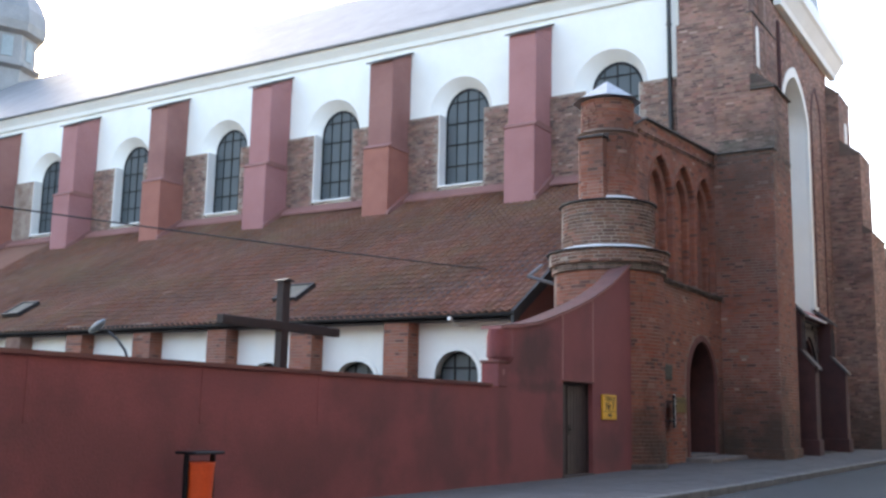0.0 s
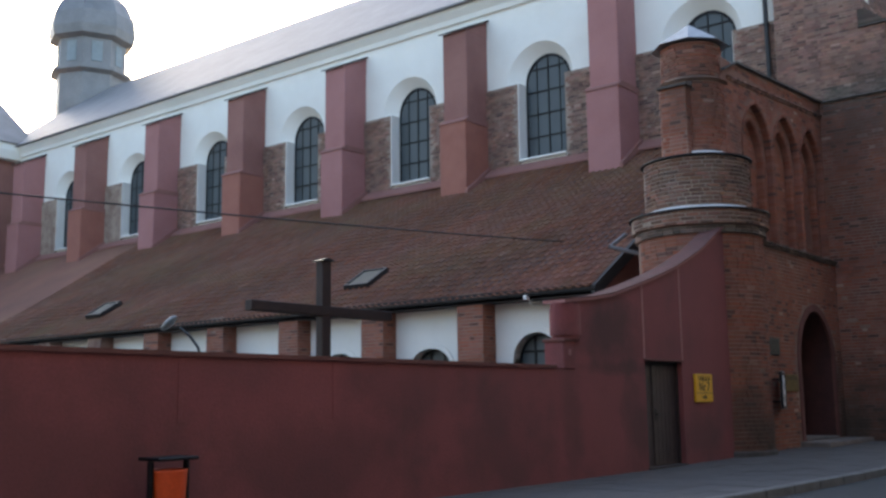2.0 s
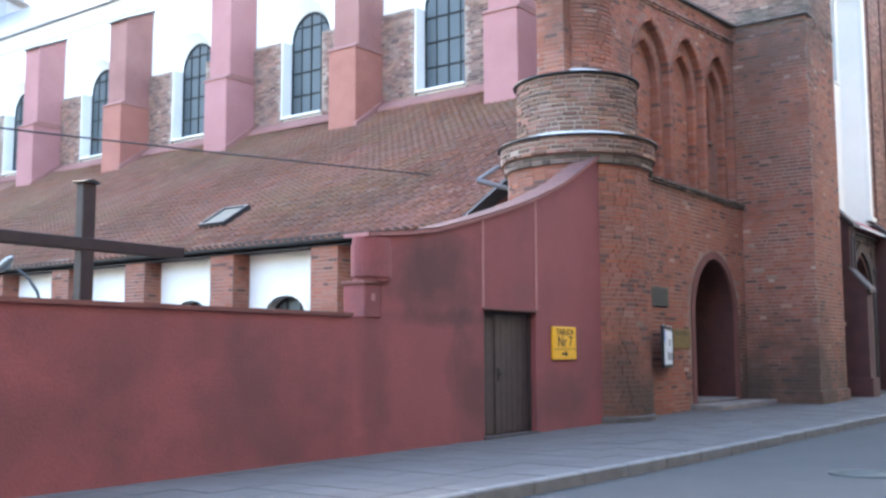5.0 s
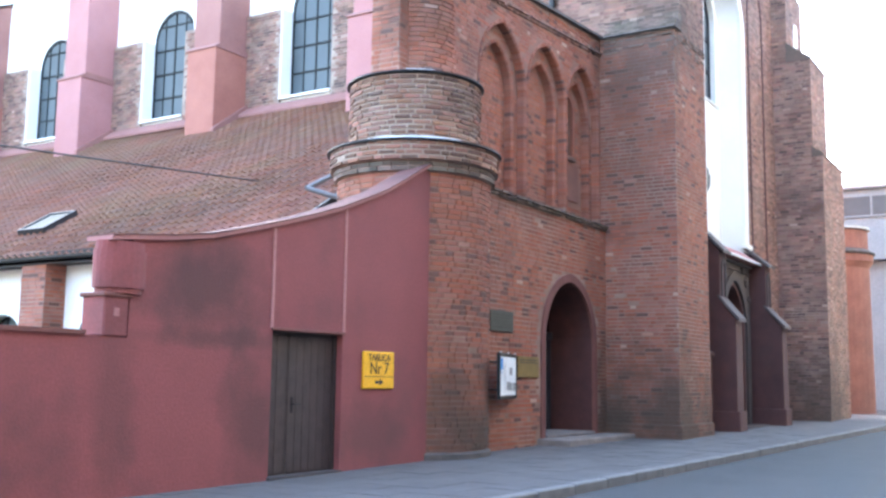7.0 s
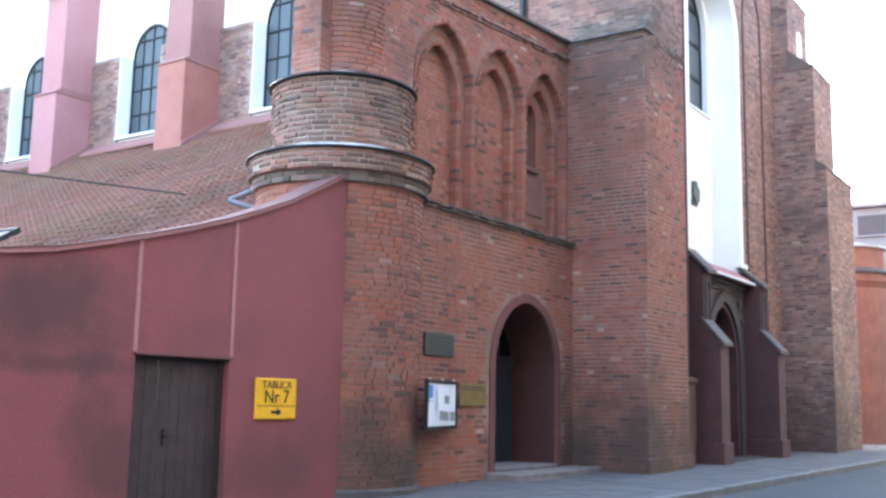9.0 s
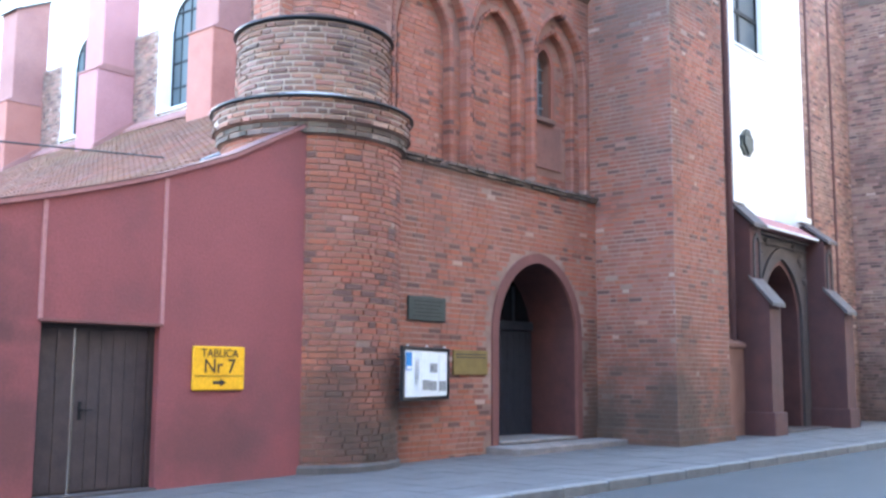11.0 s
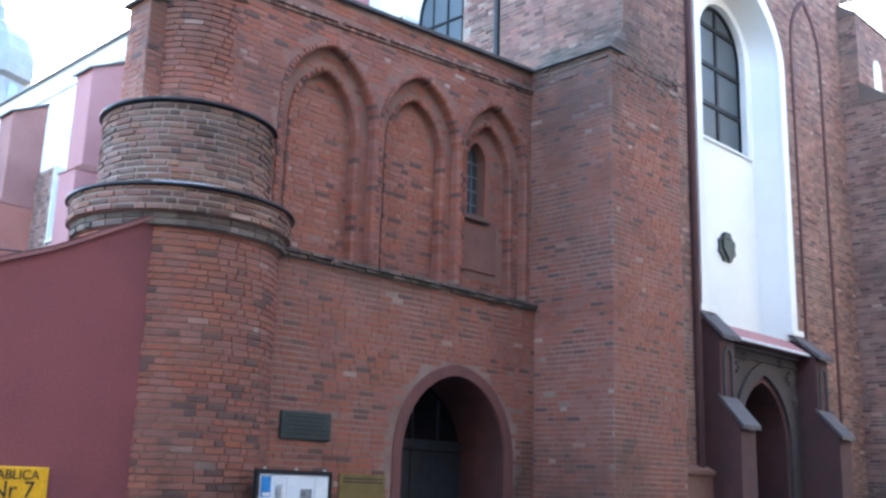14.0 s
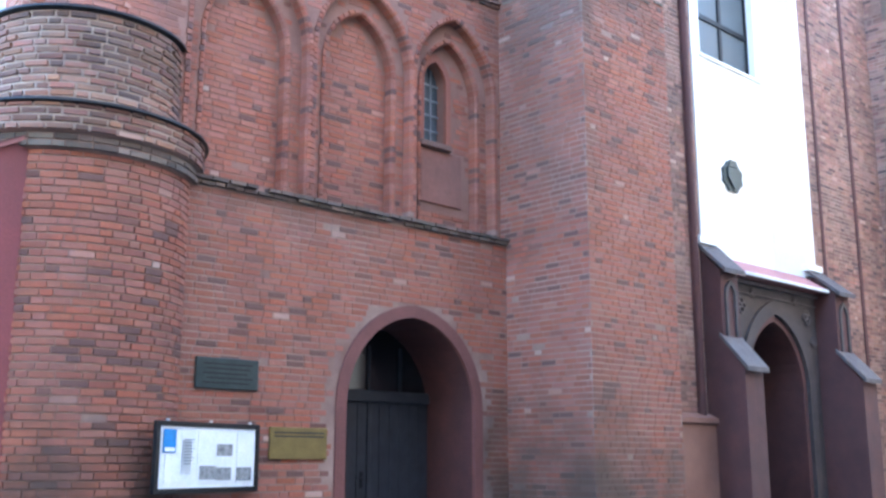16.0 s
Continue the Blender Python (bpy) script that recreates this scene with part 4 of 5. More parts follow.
def nave():
    """The long south wall with its buttresses, splayed arched windows, cornice and roof."""
    X, SILL = 13.0, 10.06
    centres = [4.1] + [10.4 + 6.3 * i for i in range(6)]
    rears = [round_arch(c - 0.95, c + 1.02, 12.98, 1.05) for c in centres]
    fronts = [round_arch(c - 1.27, c + 1.6, 12.97, 1.46) for c in centres]
    bm = bmesh.new()
    pierced(bm, 'x', X, X + 0.9, 1.6, 50.0, 8.5, 16.6, [(SILL, c) for c in fronts])
    cpart("nave_wall", bm, WHITE, "white limewashed upper nave wall")
    rng = random.Random(31)
    bm = bmesh.new()
    u = 1.6
    for c in centres:
        prism(bm, [(u, 9.0), (c - 0.99, 9.0), (c - 0.99, 12.95), (u, 12.95)], 'x', X - 0.12, X + 0.002)
        u = c + 1.06
    prism(bm, [(u, 9.0), (49.0, 9.0), (49.0, 12.95), (u, 12.95)], 'x', X - 0.12, X + 0.002)
    prism(bm, [(1.6, 8.8), (49.0, 8.8), (49.0, 9.9), (1.6, 9.9)], 'x', X - 0.118, X)
    holder = cpart("nave_brick_zone", bm, MORTAR_PALE)
    b = Bricks()

    def keep(u, z):
        y = -u
        if z > 9.8 and any(-1.0 < y - c < 1.08 for c in centres):
            return False
        return z < 12.93 + 0.08 * math.sin(y * 7.0)
    b.lay(face_x(X - 0.12), -32.0, -1.7, 9.4, 13.05, keep, None, rng, 0.02)
    b.finish(holder, BRICK_DARK)
    for c, rear, front in zip(centres, rears, fronts):
        win = new("nave_window")
        win.parent = church
        win.matrix_parent_inverse = INV
        church_glazing(win, 'x', X + 0.42, rear, SILL, 4, 4, 0.024)
        bm = bmesh.new()
        va = [bm.verts.new((X + 0.001, y, z)) for y, z in front]
        vb = [bm.verts.new((X + 0.4, y, z)) for y, z in rear]
        for k in range(len(va) - 1):
            bm.faces.new((va[k], va[k + 1], vb[k + 1], vb[k]))
        part("splayed_arch", bm, WHITE, win, smooth=True)
        for sgn in (-1, 1):
            bm = bmesh.new()
            a0, a1 = sorted((c + (1.02 if sgn > 0 else -0.95), c + (1.6 if sgn > 0 else -1.27)))
            box(bm, X - 0.117 if sgn > 0 else X - 0.05, X + 0.44, a0, a1, SILL, 12.97)
            part("jamb", bm, WHITE, win)
        bm = bmesh.new()
        box(bm, X - 0.16, X + 0.5, c - 0.96, c + 1.06, SILL - 0.07, SILL + 0.01, 0.015)
        part("sill", bm, WHITE, win)
    # deep buttresses, in turn pink and brown
    for i in range(7):
        y1 = 7.7 + 6.33 * i
        y0 = y1 - 1.12
        mat = PINK_PLASTER if i % 2 == 0 else RUST_PLASTER
        but = new("buttress")
        but.parent = church
        but.matrix_parent_inverse = INV
        bm = bmesh.new()
        box(bm, 11.68, X, y0, y1, 11.6, 15.08, 0.02)
        part("upper_stage", bm, mat, but)
        bm = bmesh.new()
        box(bm, 11.48, X, y0 - 0.05, y1 + 0.05, 8.6, 11.55, 0.02)
        part("lower_stage", bm, mat if i % 2 == 0 else BUTTRESS_RED, but)
        bm = bmesh.new()
        prism(bm, [(11.44, 11.53), (11.44, 11.57), (11.7, 11.74), (X, 11.74), (X, 11.53)], 'y', y0 - 0.08, y1 + 0.08)
        part("offset", bm, RUST_PLASTER, but)
        bm = bmesh.new()
        prism(bm, [(11.68, 15.075), (11.68, 15.13), (X, 15.745), (X, 15.075)], 'y', y0, y1)
        part("gable", bm, mat, but)
        bm = bmesh.new()
        prism(bm, [(11.56, 15.09), (11.56, 15.15), (X, 15.84), (X, 15.755)], 'y', y0 - 0.1, y1 + 0.1)
        part("cap", bm, DARK_STONE, but, "dark tiled buttress cap")
        bm = bmesh.new()
        prism(bm, [(11.4, roof_z(11.4) - 0.05), (X, roof_z(X) - 0.05), (X, roof_z(X) + 0.28), (11.4, roof_z(11.4) + 0.12)], 'y', y0 - 0.16, y0 - 0.04)
        part("mortar_fillet", bm, RUST_PLASTER, but)
    bm = bmesh.new()
    prism(bm, [(X, 16.05), (X - 0.1, 16.05), (X - 0.14, 16.25), (X - 0.32, 16.5), (X - 0.34, 16.65), (X, 16.65)], 'y', -0.6, 50.0)
    cpart("eaves_cornice", bm, WHITE)
    bm = bmesh.new()
    prism(bm, [(X - 0.5, 16.62), (X - 0.5, 16.7), (19.6, 22.3), (26.6, 16.9), (26.6, 16.75)], 'y', -0.9, 50.0)
    cpart("nave_roof", bm, ROOF_GREY, "grey sheet roof of the nave")
    bm = bmesh.new()
    rod(bm, (12.75, 1.95, 9.3), (12.75, 1.95, 16.8), 0.08)
    for z in (10.8, 12.8, 14.8):
        rod(bm, (12.75, 1.95, z), (12.75, 1.95, z + 0.06), 0.105)
    cpart("downpipe", bm, GUTTER)


nave()


def aisle():
    """The low aisle with brick pilasters, arched windows and a pantile roof."""
    X = 4.3
    centres = [5.25 + 3.46 * i for i in range(12)]
    curves = [round_arch(c - 0.7, c + 0.7, 2.35 if i == 0 else 2.25, 0.66 if i == 0 else 0.5) for i, c in enumerate(centres)]
    bm = bmesh.new()
    pierced(bm, 'x', X, X + 0.5, 3.5, 48.0, 0.0, 4.25, [(1.0, c) for c in curves])
    cpart("aisle_wall", bm, WHITE, "white limewashed low aisle wall")
    for i, (c, cur) in enumerate(zip(centres, curves)):
        win = new("aisle_window")
        win.parent = church
        win.matrix_parent_inverse = INV
        church_glazing(win, 'x', X + 0.3, cur, 1.0, 3, 2, 0.03)
        bm = bmesh.new()
        arch_band(bm, 'x', X - 0.05, X + 0.3, cur, round_arch(c - 0.8, c + 0.8, cur[0][1] + 0.02, max(z for _, z in cur) - cur[0][1] + 0.13), 1.0)
        part("reveal", bm, WHITE, win)
    rng = random.Random(41)
    for i in range(11):
        y = 6.95 + 3.46 * i
        bm = bmesh.new()
        box(bm, X - 0.55, X, y - 0.42, y + 0.42, 0.0, 4.1)
        pil = cpart("aisle_pilaster", bm, MORTAR)
        if i < 5:
            b = Bricks()
            b.lay(face_x(X - 0.55), -(y + 0.42), -(y - 0.42), 1.6, 4.0, None, None, rng)
            b.lay(face_y(y - 0.42), X - 0.55, X, 1.6, 4.0, None, None, rng)
            b.finish(pil, BRICK)
    bm = bmesh.new()
    prism(bm, [(3.7, roof_z(3.7) - 0.1), (12.9, roof_z(12.9) - 0.1), (12.9, roof_z(12.9) - 0.25), (3.75, roof_z(3.7) - 0.22)], 'y', 3.25, 50.0)
    roof = cpart("aisle_roof", bm, WOOD_DARK)
    # tiles: single lapped pieces with a rolled edge
    vs, fs = [], []
    L = math.hypot(12.9 - 3.7, roof_z(12.9) - roof_z(3.7))
    ux, uz = (12.9 - 3.7) / L, (roof_z(12.9) - roof_z(3.7)) / L
    nx, nz = -uz, ux
    pitch_len, width = 0.33, 0.24
    rows = int(L / pitch_len)
    y = 3.2
    prof = ((0.0, 0.045), (0.03, 0.07), (0.07, 0.045), (0.14, 0.012), (0.2, 0.012), (0.24, 0.04))
    single = []
    while y < 34.0:
        w = width
        for r in range(rows + 1):
            s0, s1 = r * pitch_len - 0.03, (r + 1) * pitch_len + 0.04
            if y < 9.4 and r < 11:
                single.append((y, s0, (rng.random() - 0.5) * 0.012))
                continue
            i = len(vs)
            jy, jz = (rng.random() - 0.5) * 0.012, (rng.random() - 0.5) * 0.012
            sag = 0.03 * math.sin(y * 0.6 + r * 0.25)
            for s, lift in ((s0, 0.03), (s1, -0.015)):
                for py, ph in prof:
                    h = ph + lift + jz + sag
                    vs.append((3.7 + ux * s + nx * h, y + py * w / width + jy, roof_z(3.7) - 0.09 + uz * s + nz * h))
            for py, ph in prof:
                h = ph + 0.03 - 0.035 + jz + sag
                vs.append((3.7 + ux * s0 + nx * h, y + py * w / width + jy, roof_z(3.7) - 0.09 + uz * s0 + nz * h))
            for k in range(5):
                fs.append((i + k, i + k + 1, i + 7 + k, i + 6 + k))
                fs.append((i + 12 + k, i + 13 + k, i + k + 1, i + k))
        y += w
    me = bpy.data.meshes.new("roof_tiles")
    me.from_pydata(vs, [], [tuple(reversed(q)) for q in fs])
    me.materials.append(TILE)
    ob = tagged(new("roof_tiles", me), kind="stuff")
    ob.parent = roof
    tv, tf = [], []
    for s, lift in ((0.0, 0.03), (pitch_len + 0.07, -0.015), (0.0, -0.005)):
        for py, ph in prof:
            tv.append((ux * s + nx * (ph + lift), py, uz * s + nz * (ph + lift)))
    for k in range(5):
        tf += [(6 + k, 7 + k, k + 1, k), (k, k + 1, 13 + k, 12 + k)]
    tile = bpy.data.meshes.new("roof_tile")
    tile.from_pydata(tv, [], tf)
    tile.materials.append(TILE_OB)
    for ty, s, j in single:
        ob = new("roof_tile", tile)
        ob.parent = roof
        sag = 0.03 * math.sin(ty * 0.6 + s * 0.75) + j
        ob.location = (3.7 + ux * s + nx * sag, ty + j, roof_z(3.7) - 0.09 + uz * s + nz * sag)
    bm = bmesh.new()
    prism(bm, [(3.7, roof_z(3.7) - 0.02), (12.9, roof_z(12.9) - 0.02), (12.9, roof_z(12.9) - 0.06), (3.7, roof_z(3.7) - 0.06)], 'y', 33.9, 50.0)
    cpart("far_roof_tiles", bm, TILE_FAR)
    bm = bmesh.new()
    prism(bm, [(3.62, roof_z(3.62) - 0.35), (3.62, roof_z(3.62) + 0.0), (12.9, roof_z(12.9) + 0.0), (12.9, roof_z(12.9) - 0.35)], 'y', 3.12, 3.22)
    cpart("bargeboard", bm, GUTTER, "dark bargeboard along the roof edge")
    bm = bmesh.new()
    segs = [(3.66 + 0.085 * math.cos(math.radians(a)), roof_z(3.7) - 0.1 + 0.085 * math.sin(math.radians(a))) for a in range(180, 361, 20)]
    inner = [(3.66 + 0.075 * math.cos(math.radians(a)), roof_z(3.7) - 0.1 + 0.075 * math.sin(math.radians(a))) for a in range(360, 179, -20)]
    prism(bm, segs + inner, 'y', 3.1, 50.0)
    cpart("gutter", bm, GUTTER, "dark half-round gutter")
    bm = bmesh.new()
    box(bm, 3.7, X, 3.3, 50.0, 3.8, 3.92)
    box(bm, 3.7, 3.76, 3.3, 50.0, 3.78, 4.05)
    cpart("soffit", bm, TIMBER)
    bm = bmesh.new()
    pts = [(5.0, 3.0, 5.35), (4.2, 3.0, 4.95), (4.55, 2.4, 4.75), (4.7, 2.2, 4.72)]
    for p, q in zip(pts, pts[1:]):
        rod(bm, p, q, 0.05)
    cpart("corner_downpipe", bm, ROOF_GREY, "grey bent downpipe at the roof corner")
    # coping strip where tiles meet the nave
    bm = bmesh.new()
    prism(bm, [(12.45, roof_z(12.45) + 0.02), (12.45, roof_z(12.45) + 0.1), (12.87, roof_z(12.87) + 0.16), (12.87, roof_z(12.87) - 0.1)], 'y', 1.3, 50.0)
    cpart("wall_flashing", bm, RUST_PLASTER)
    bm = bmesh.new()
    prism(bm, [(4.3, 0), (12.9, 0), (12.9, roof_z(12.9) - 0.3), (4.3, roof_z(4.3) - 0.3)], 'y', 3.4, 3.6)
    cpart("aisle_end_wall", bm, RUST_PLASTER)
    for y in (12.0, 26.0):
        sky_light = new("roof_window")
        sky_light.parent = church
        sky_light.matrix_parent_inverse = INV
        m = Matrix(((ux, 0, nx, 5.25), (0, 1, 0, y), (uz, 0, nz, roof_z(5.25) + 0.0), (0, 0, 0, 1)))
        bm = bmesh.new()
        for a in ((-0.55, -0.47, -0.5, 0.5), (0.47, 0.55, -0.5, 0.5), (-0.47, 0.47, -0.5, -0.42), (-0.47, 0.47, 0.42, 0.5)):
            box(bm, a[0], a[1], a[2], a[3], -0.02, 0.14, 0.008)
        f1 = part("frame", bm, GUTTER, sky_light)
        f1.matrix_world = m
        bm = bmesh.new()
        box(bm, -0.47, 0.47, -0.42, 0.42, 0.08, 0.1)
        f2 = part("pane", bm, SKYLIGHT, sky_light)
        f2.matrix_world = m


aisle()


def transept():
    bm = bmesh.new()
    box(bm, -4.0, 14.2, 48.0, 60.0, 0, 15.9)
    tr = thing("transept", 5, 48, 0, "far brick transept of the church with a white blind window", "church wing")
    def tpart(name, bm, mat):
        ob = part(name, bm, mat, tr)
        ob.matrix_parent_inverse = Matrix.Translation((-5, -48, 0))
        return ob
    tpart("wall", bm, RUST_PLASTER)
    bm = bmesh.new()
    prism(bm, [(7.43, 10.65)] + pointed(7.43, 10.82, 13.5, 15.2) + [(10.82, 10.65)], 'y', 47.9, 48.02)
    tpart("blind_window", bm, WHITE)
    bm = bmesh.new()
    prism(bm, [(47.4, 15.9), (47.2, 16.4), (47.2, 16.8), (48.2, 16.8), (48.2, 15.9)], 'x', -4.5, 13.6)
    tpart("cornice", bm, WHITE)
    bm = bmesh.new()
    prism(bm, [(47.0, 16.8), (54.0, 22.0), (61.0, 16.8)], 'x', -4.5, 14.0)
    tpart("roof", bm, ROOF_GREY)


transept()


# ---- the churchyard wall and what stands by it ----
def low_top(x):
    return 1.81


def yard_wall():
    wall = thing("churchyard_wall", 0, 0, 0, "tall red painted plaster yard wall with a swept top", "wall", kind="structure")
    bm = bmesh.new()
    n = 24
    for i in range(n):
        a, b = -36 + (36 - 3.12) * i / n, -36 + (36 - 3.12) * (i + 1) / n
        prism(bm, [(a, -0.3), (b, -0.3), (b, low_top(b)), (a, low_top(a))], 'y', 0.0, 0.35)
    bmesh.ops.remove_doubles(bm, verts=bm.verts, dist=0.0005)
    part("low_wall", bm, RED_PLASTER, wall)
    bm = bmesh.new()
    prism(bm, [(-36, low_top(-36)), (-3.12, low_top(-3.12)), (-3.12, low_top(-3.12) + 0.05), (-36, low_top(-36) + 0.05)], 'y', -0.035, 0.385)
    part("low_coping", bm, SURROUND, wall)
    # swept upper edge of the tall wall
    xs = [-2.84, -2.5, -1.9, -1.27, -0.6, 0.1, 0.75, 1.4, 2.0, 2.57, 3.2, 3.9]
    zs = [2.9, 2.94, 3.01, 3.11, 3.28, 3.47, 3.66, 3.87, 4.1, 4.33, 4.66, 5.03]
    top = list(zip(xs, zs))
    door = (-0.03, 1.53, 2.02)
    bm = bmesh.new()
    prism(bm, [(-3.12, 1.8), (-3.12, -0.3), (door[0], -0.3), (door[0], door[2]), (door[1], door[2]), (door[1], -0.3), (3.95, -0.3)] + [(x, z) for x, z in reversed(top) if x > -2.55] + [(-2.52, 1.8)], 'y', 0.0, 0.35)
    part("tall_wall", bm, RED_PLASTER, wall)
    bm = bmesh.new()
    prism(bm, top + [(x, z + 0.05) for x, z in reversed(top)], 'y', -0.045, 0.4)
    part("swept_coping", bm, PINK_PLASTER, wall, "pale pink swept coping")
    bm = bmesh.new()
    prism(bm, [(x, z + 0.05) for x, z in top] + [(x, z + 0.066) for x, z in reversed(top)], 'y', -0.055, 0.41)
    part("coping_edge", bm, DARK_SLATE, wall)
    # rounded end of the tall wall and its block
    bm = bmesh.new()
    nose = [(-2.56 + 0.34 * math.cos(radians(t)), 0.14 + 0.23 * math.sin(radians(t))) for t in range(0, 360, 15)]
    for z0, z1, k in ((2.3, 2.36, 0.9), (2.36, 2.8, 1.0), (2.8, 2.9, 0.93)):
        prism(bm, [(-2.56 + (x + 2.56) * k, 0.14 + (y - 0.14) * k) for x, y in nose], 'z', z0, z1)
    part("rounded_end", bm, RED_PLASTER, wall)
    bm = bmesh.new()
    box(bm, -2.88, -2.53, -0.02, 0.37, 1.8, 2.27, 0.02)
    part("end_block", bm, RED_PLASTER, wall)
    bm = bmesh.new()
    box(bm, -2.91, -2.5, -0.04, 0.39, 2.25, 2.3, 0.012)
    part("block_cap", bm, SURROUND, wall)
    bm = bmesh.new()
    box(bm, -2.75, -2.67, -0.03, -0.015, 2.03, 2.13, 0.004)
    part("pale_mark", bm, PINK_PLASTER, wall)
    # raised seams above the door
    for x, z1 in ((-0.05, 3.41), (1.55, 3.9)):
        bm = bmesh.new()
        box(bm, x - 0.03, x + 0.03, -0.016, 0.01, 2.03, z1, 0.006)
        part("plaster_seam", bm, PINK_PLASTER, wall)
    for x in (-13.0, -10.5, -8.2):
        bm = bmesh.new()
        box(bm, x - 0.03, x + 0.03, -0.008, 0.01, 1.1, low_top(x) - 0.02, 0.003)
        part("plaster_seam", bm, RED_PLASTER, wall)


yard_wall()


def yard_door():
    d = thing("door_1", 0.75, 0.2, 0, "closed dark brown double plank door in the red wall", "door", kind="structure")
    def dp(name, bm, mat, parent=None):
        ob = part(name, bm, mat, parent or d)
        ob.matrix_parent_inverse = Matrix.Translation((-0.78, -0.2, -0.0))
        return ob
    for x0, x1, y0 in ((0.07, 0.5, 0.17), (0.52, 1.49, 0.15)):
        bm = bmesh.new()
        box(bm, x0, x1, y0, y0 + 0.05, 0.04, 1.96, 0.005)
        n = max(2, int((x1 - x0) / 0.16))
        w = (x1 - x0) / n
        for i in range(n):
            box(bm, x0 + i * w + 0.004, x0 + (i + 1) * w - 0.004, y0 - 0.014, y0 + 0.004, 0.06, 1.94, 0.004)
        dp("door_leaf", bm, WOOD_DARK)
    for x0, x1, z0, z1 in ((0.0, 0.07, 0, 2.02), (1.49, 1.56, 0, 2.02), (0.07, 1.49, 1.96, 2.02)):
        bm = bmesh.new()
        box(bm, x0, x1, 0.1, 0.24, z0, z1, 0.006)
        dp("door_frame", bm, TIMBER)
    bm = bmesh.new()
    rod(bm, (0.6, 0.14, 1.0), (0.6, 0.08, 1.0), 0.013)
    rod(bm, (0.6, 0.085, 1.0), (0.73, 0.085, 1.0), 0.011)
    box(bm, 0.575, 0.625, 0.128, 0.14, 0.88, 1.1, 0.003)
    dp("handle", bm, IRON)
    bm = bmesh.new()
    box(bm, -0.02, 1.58, -0.04, 0.35, -0.1, 0.04, 0.01)
    dp("threshold", bm, STONE)
    bm = bmesh.new()
    box(bm, -0.03, 1.59, -0.03, 0.12, 2.005, 2.045, 0.006)
    dp("lintel", bm, SURROUND)


yard_door()


def lettering(text, size, mat, parent, place, label=""):
    cu = bpy.data.curves.new("lettering", 'FONT')
    cu.body, cu.size, cu.align_x, cu.align_y, cu.extrude = text, size, 'CENTER', 'CENTER', 0.002
    tmp = bpy.data.objects.new("tmp", cu)
    scene.collection.objects.link(tmp)
    dg = bpy.context.evaluated_depsgraph_get()
    me = bpy.data.meshes.new_from_object(tmp.evaluated_get(dg))
    bpy.data.objects.remove(tmp)
    me.materials.clear()
    me.materials.append(mat)
    ob = new("lettering", me)
    ob.parent = parent
    ob.matrix_basis = place
    return tagged(ob, label)


def route_sign():
    s = thing("wall_sign", 2.43, -0.01, 1.5, "yellow enamel sign lettered TABLICA Nr 7 with an arrow", "sign")
    bm = bmesh.new()
    box(bm, -0.41, 0.41, -0.03, 0.01, -0.285, 0.285, 0.012)
    part("plate", bm, YELLOW, s)
    up = Matrix.Rotation(radians(90), 4, 'X')
    lettering("TABLICA", 0.15, INK, s, Matrix.Translation((0, -0.036, 0.19)) @ up)
    lettering("Nr 7", 0.26, INK, s, Matrix.Translation((0, -0.036, 0.02)) @ up)
    bm = bmesh.new()
    box(bm, -0.38, 0.38, -0.036, -0.028, -0.105, -0.095)
    part("rule", bm, INK, s)
    bm = bmesh.new()
    prism(bm, [(-0.1, -0.165), (0.02, -0.165), (0.02, -0.135), (0.11, -0.185), (0.02, -0.235), (0.02, -0.205), (-0.1, -0.205)], 'y', -0.036, -0.028)
    part("arrow", bm, INK, s)


route_sign()


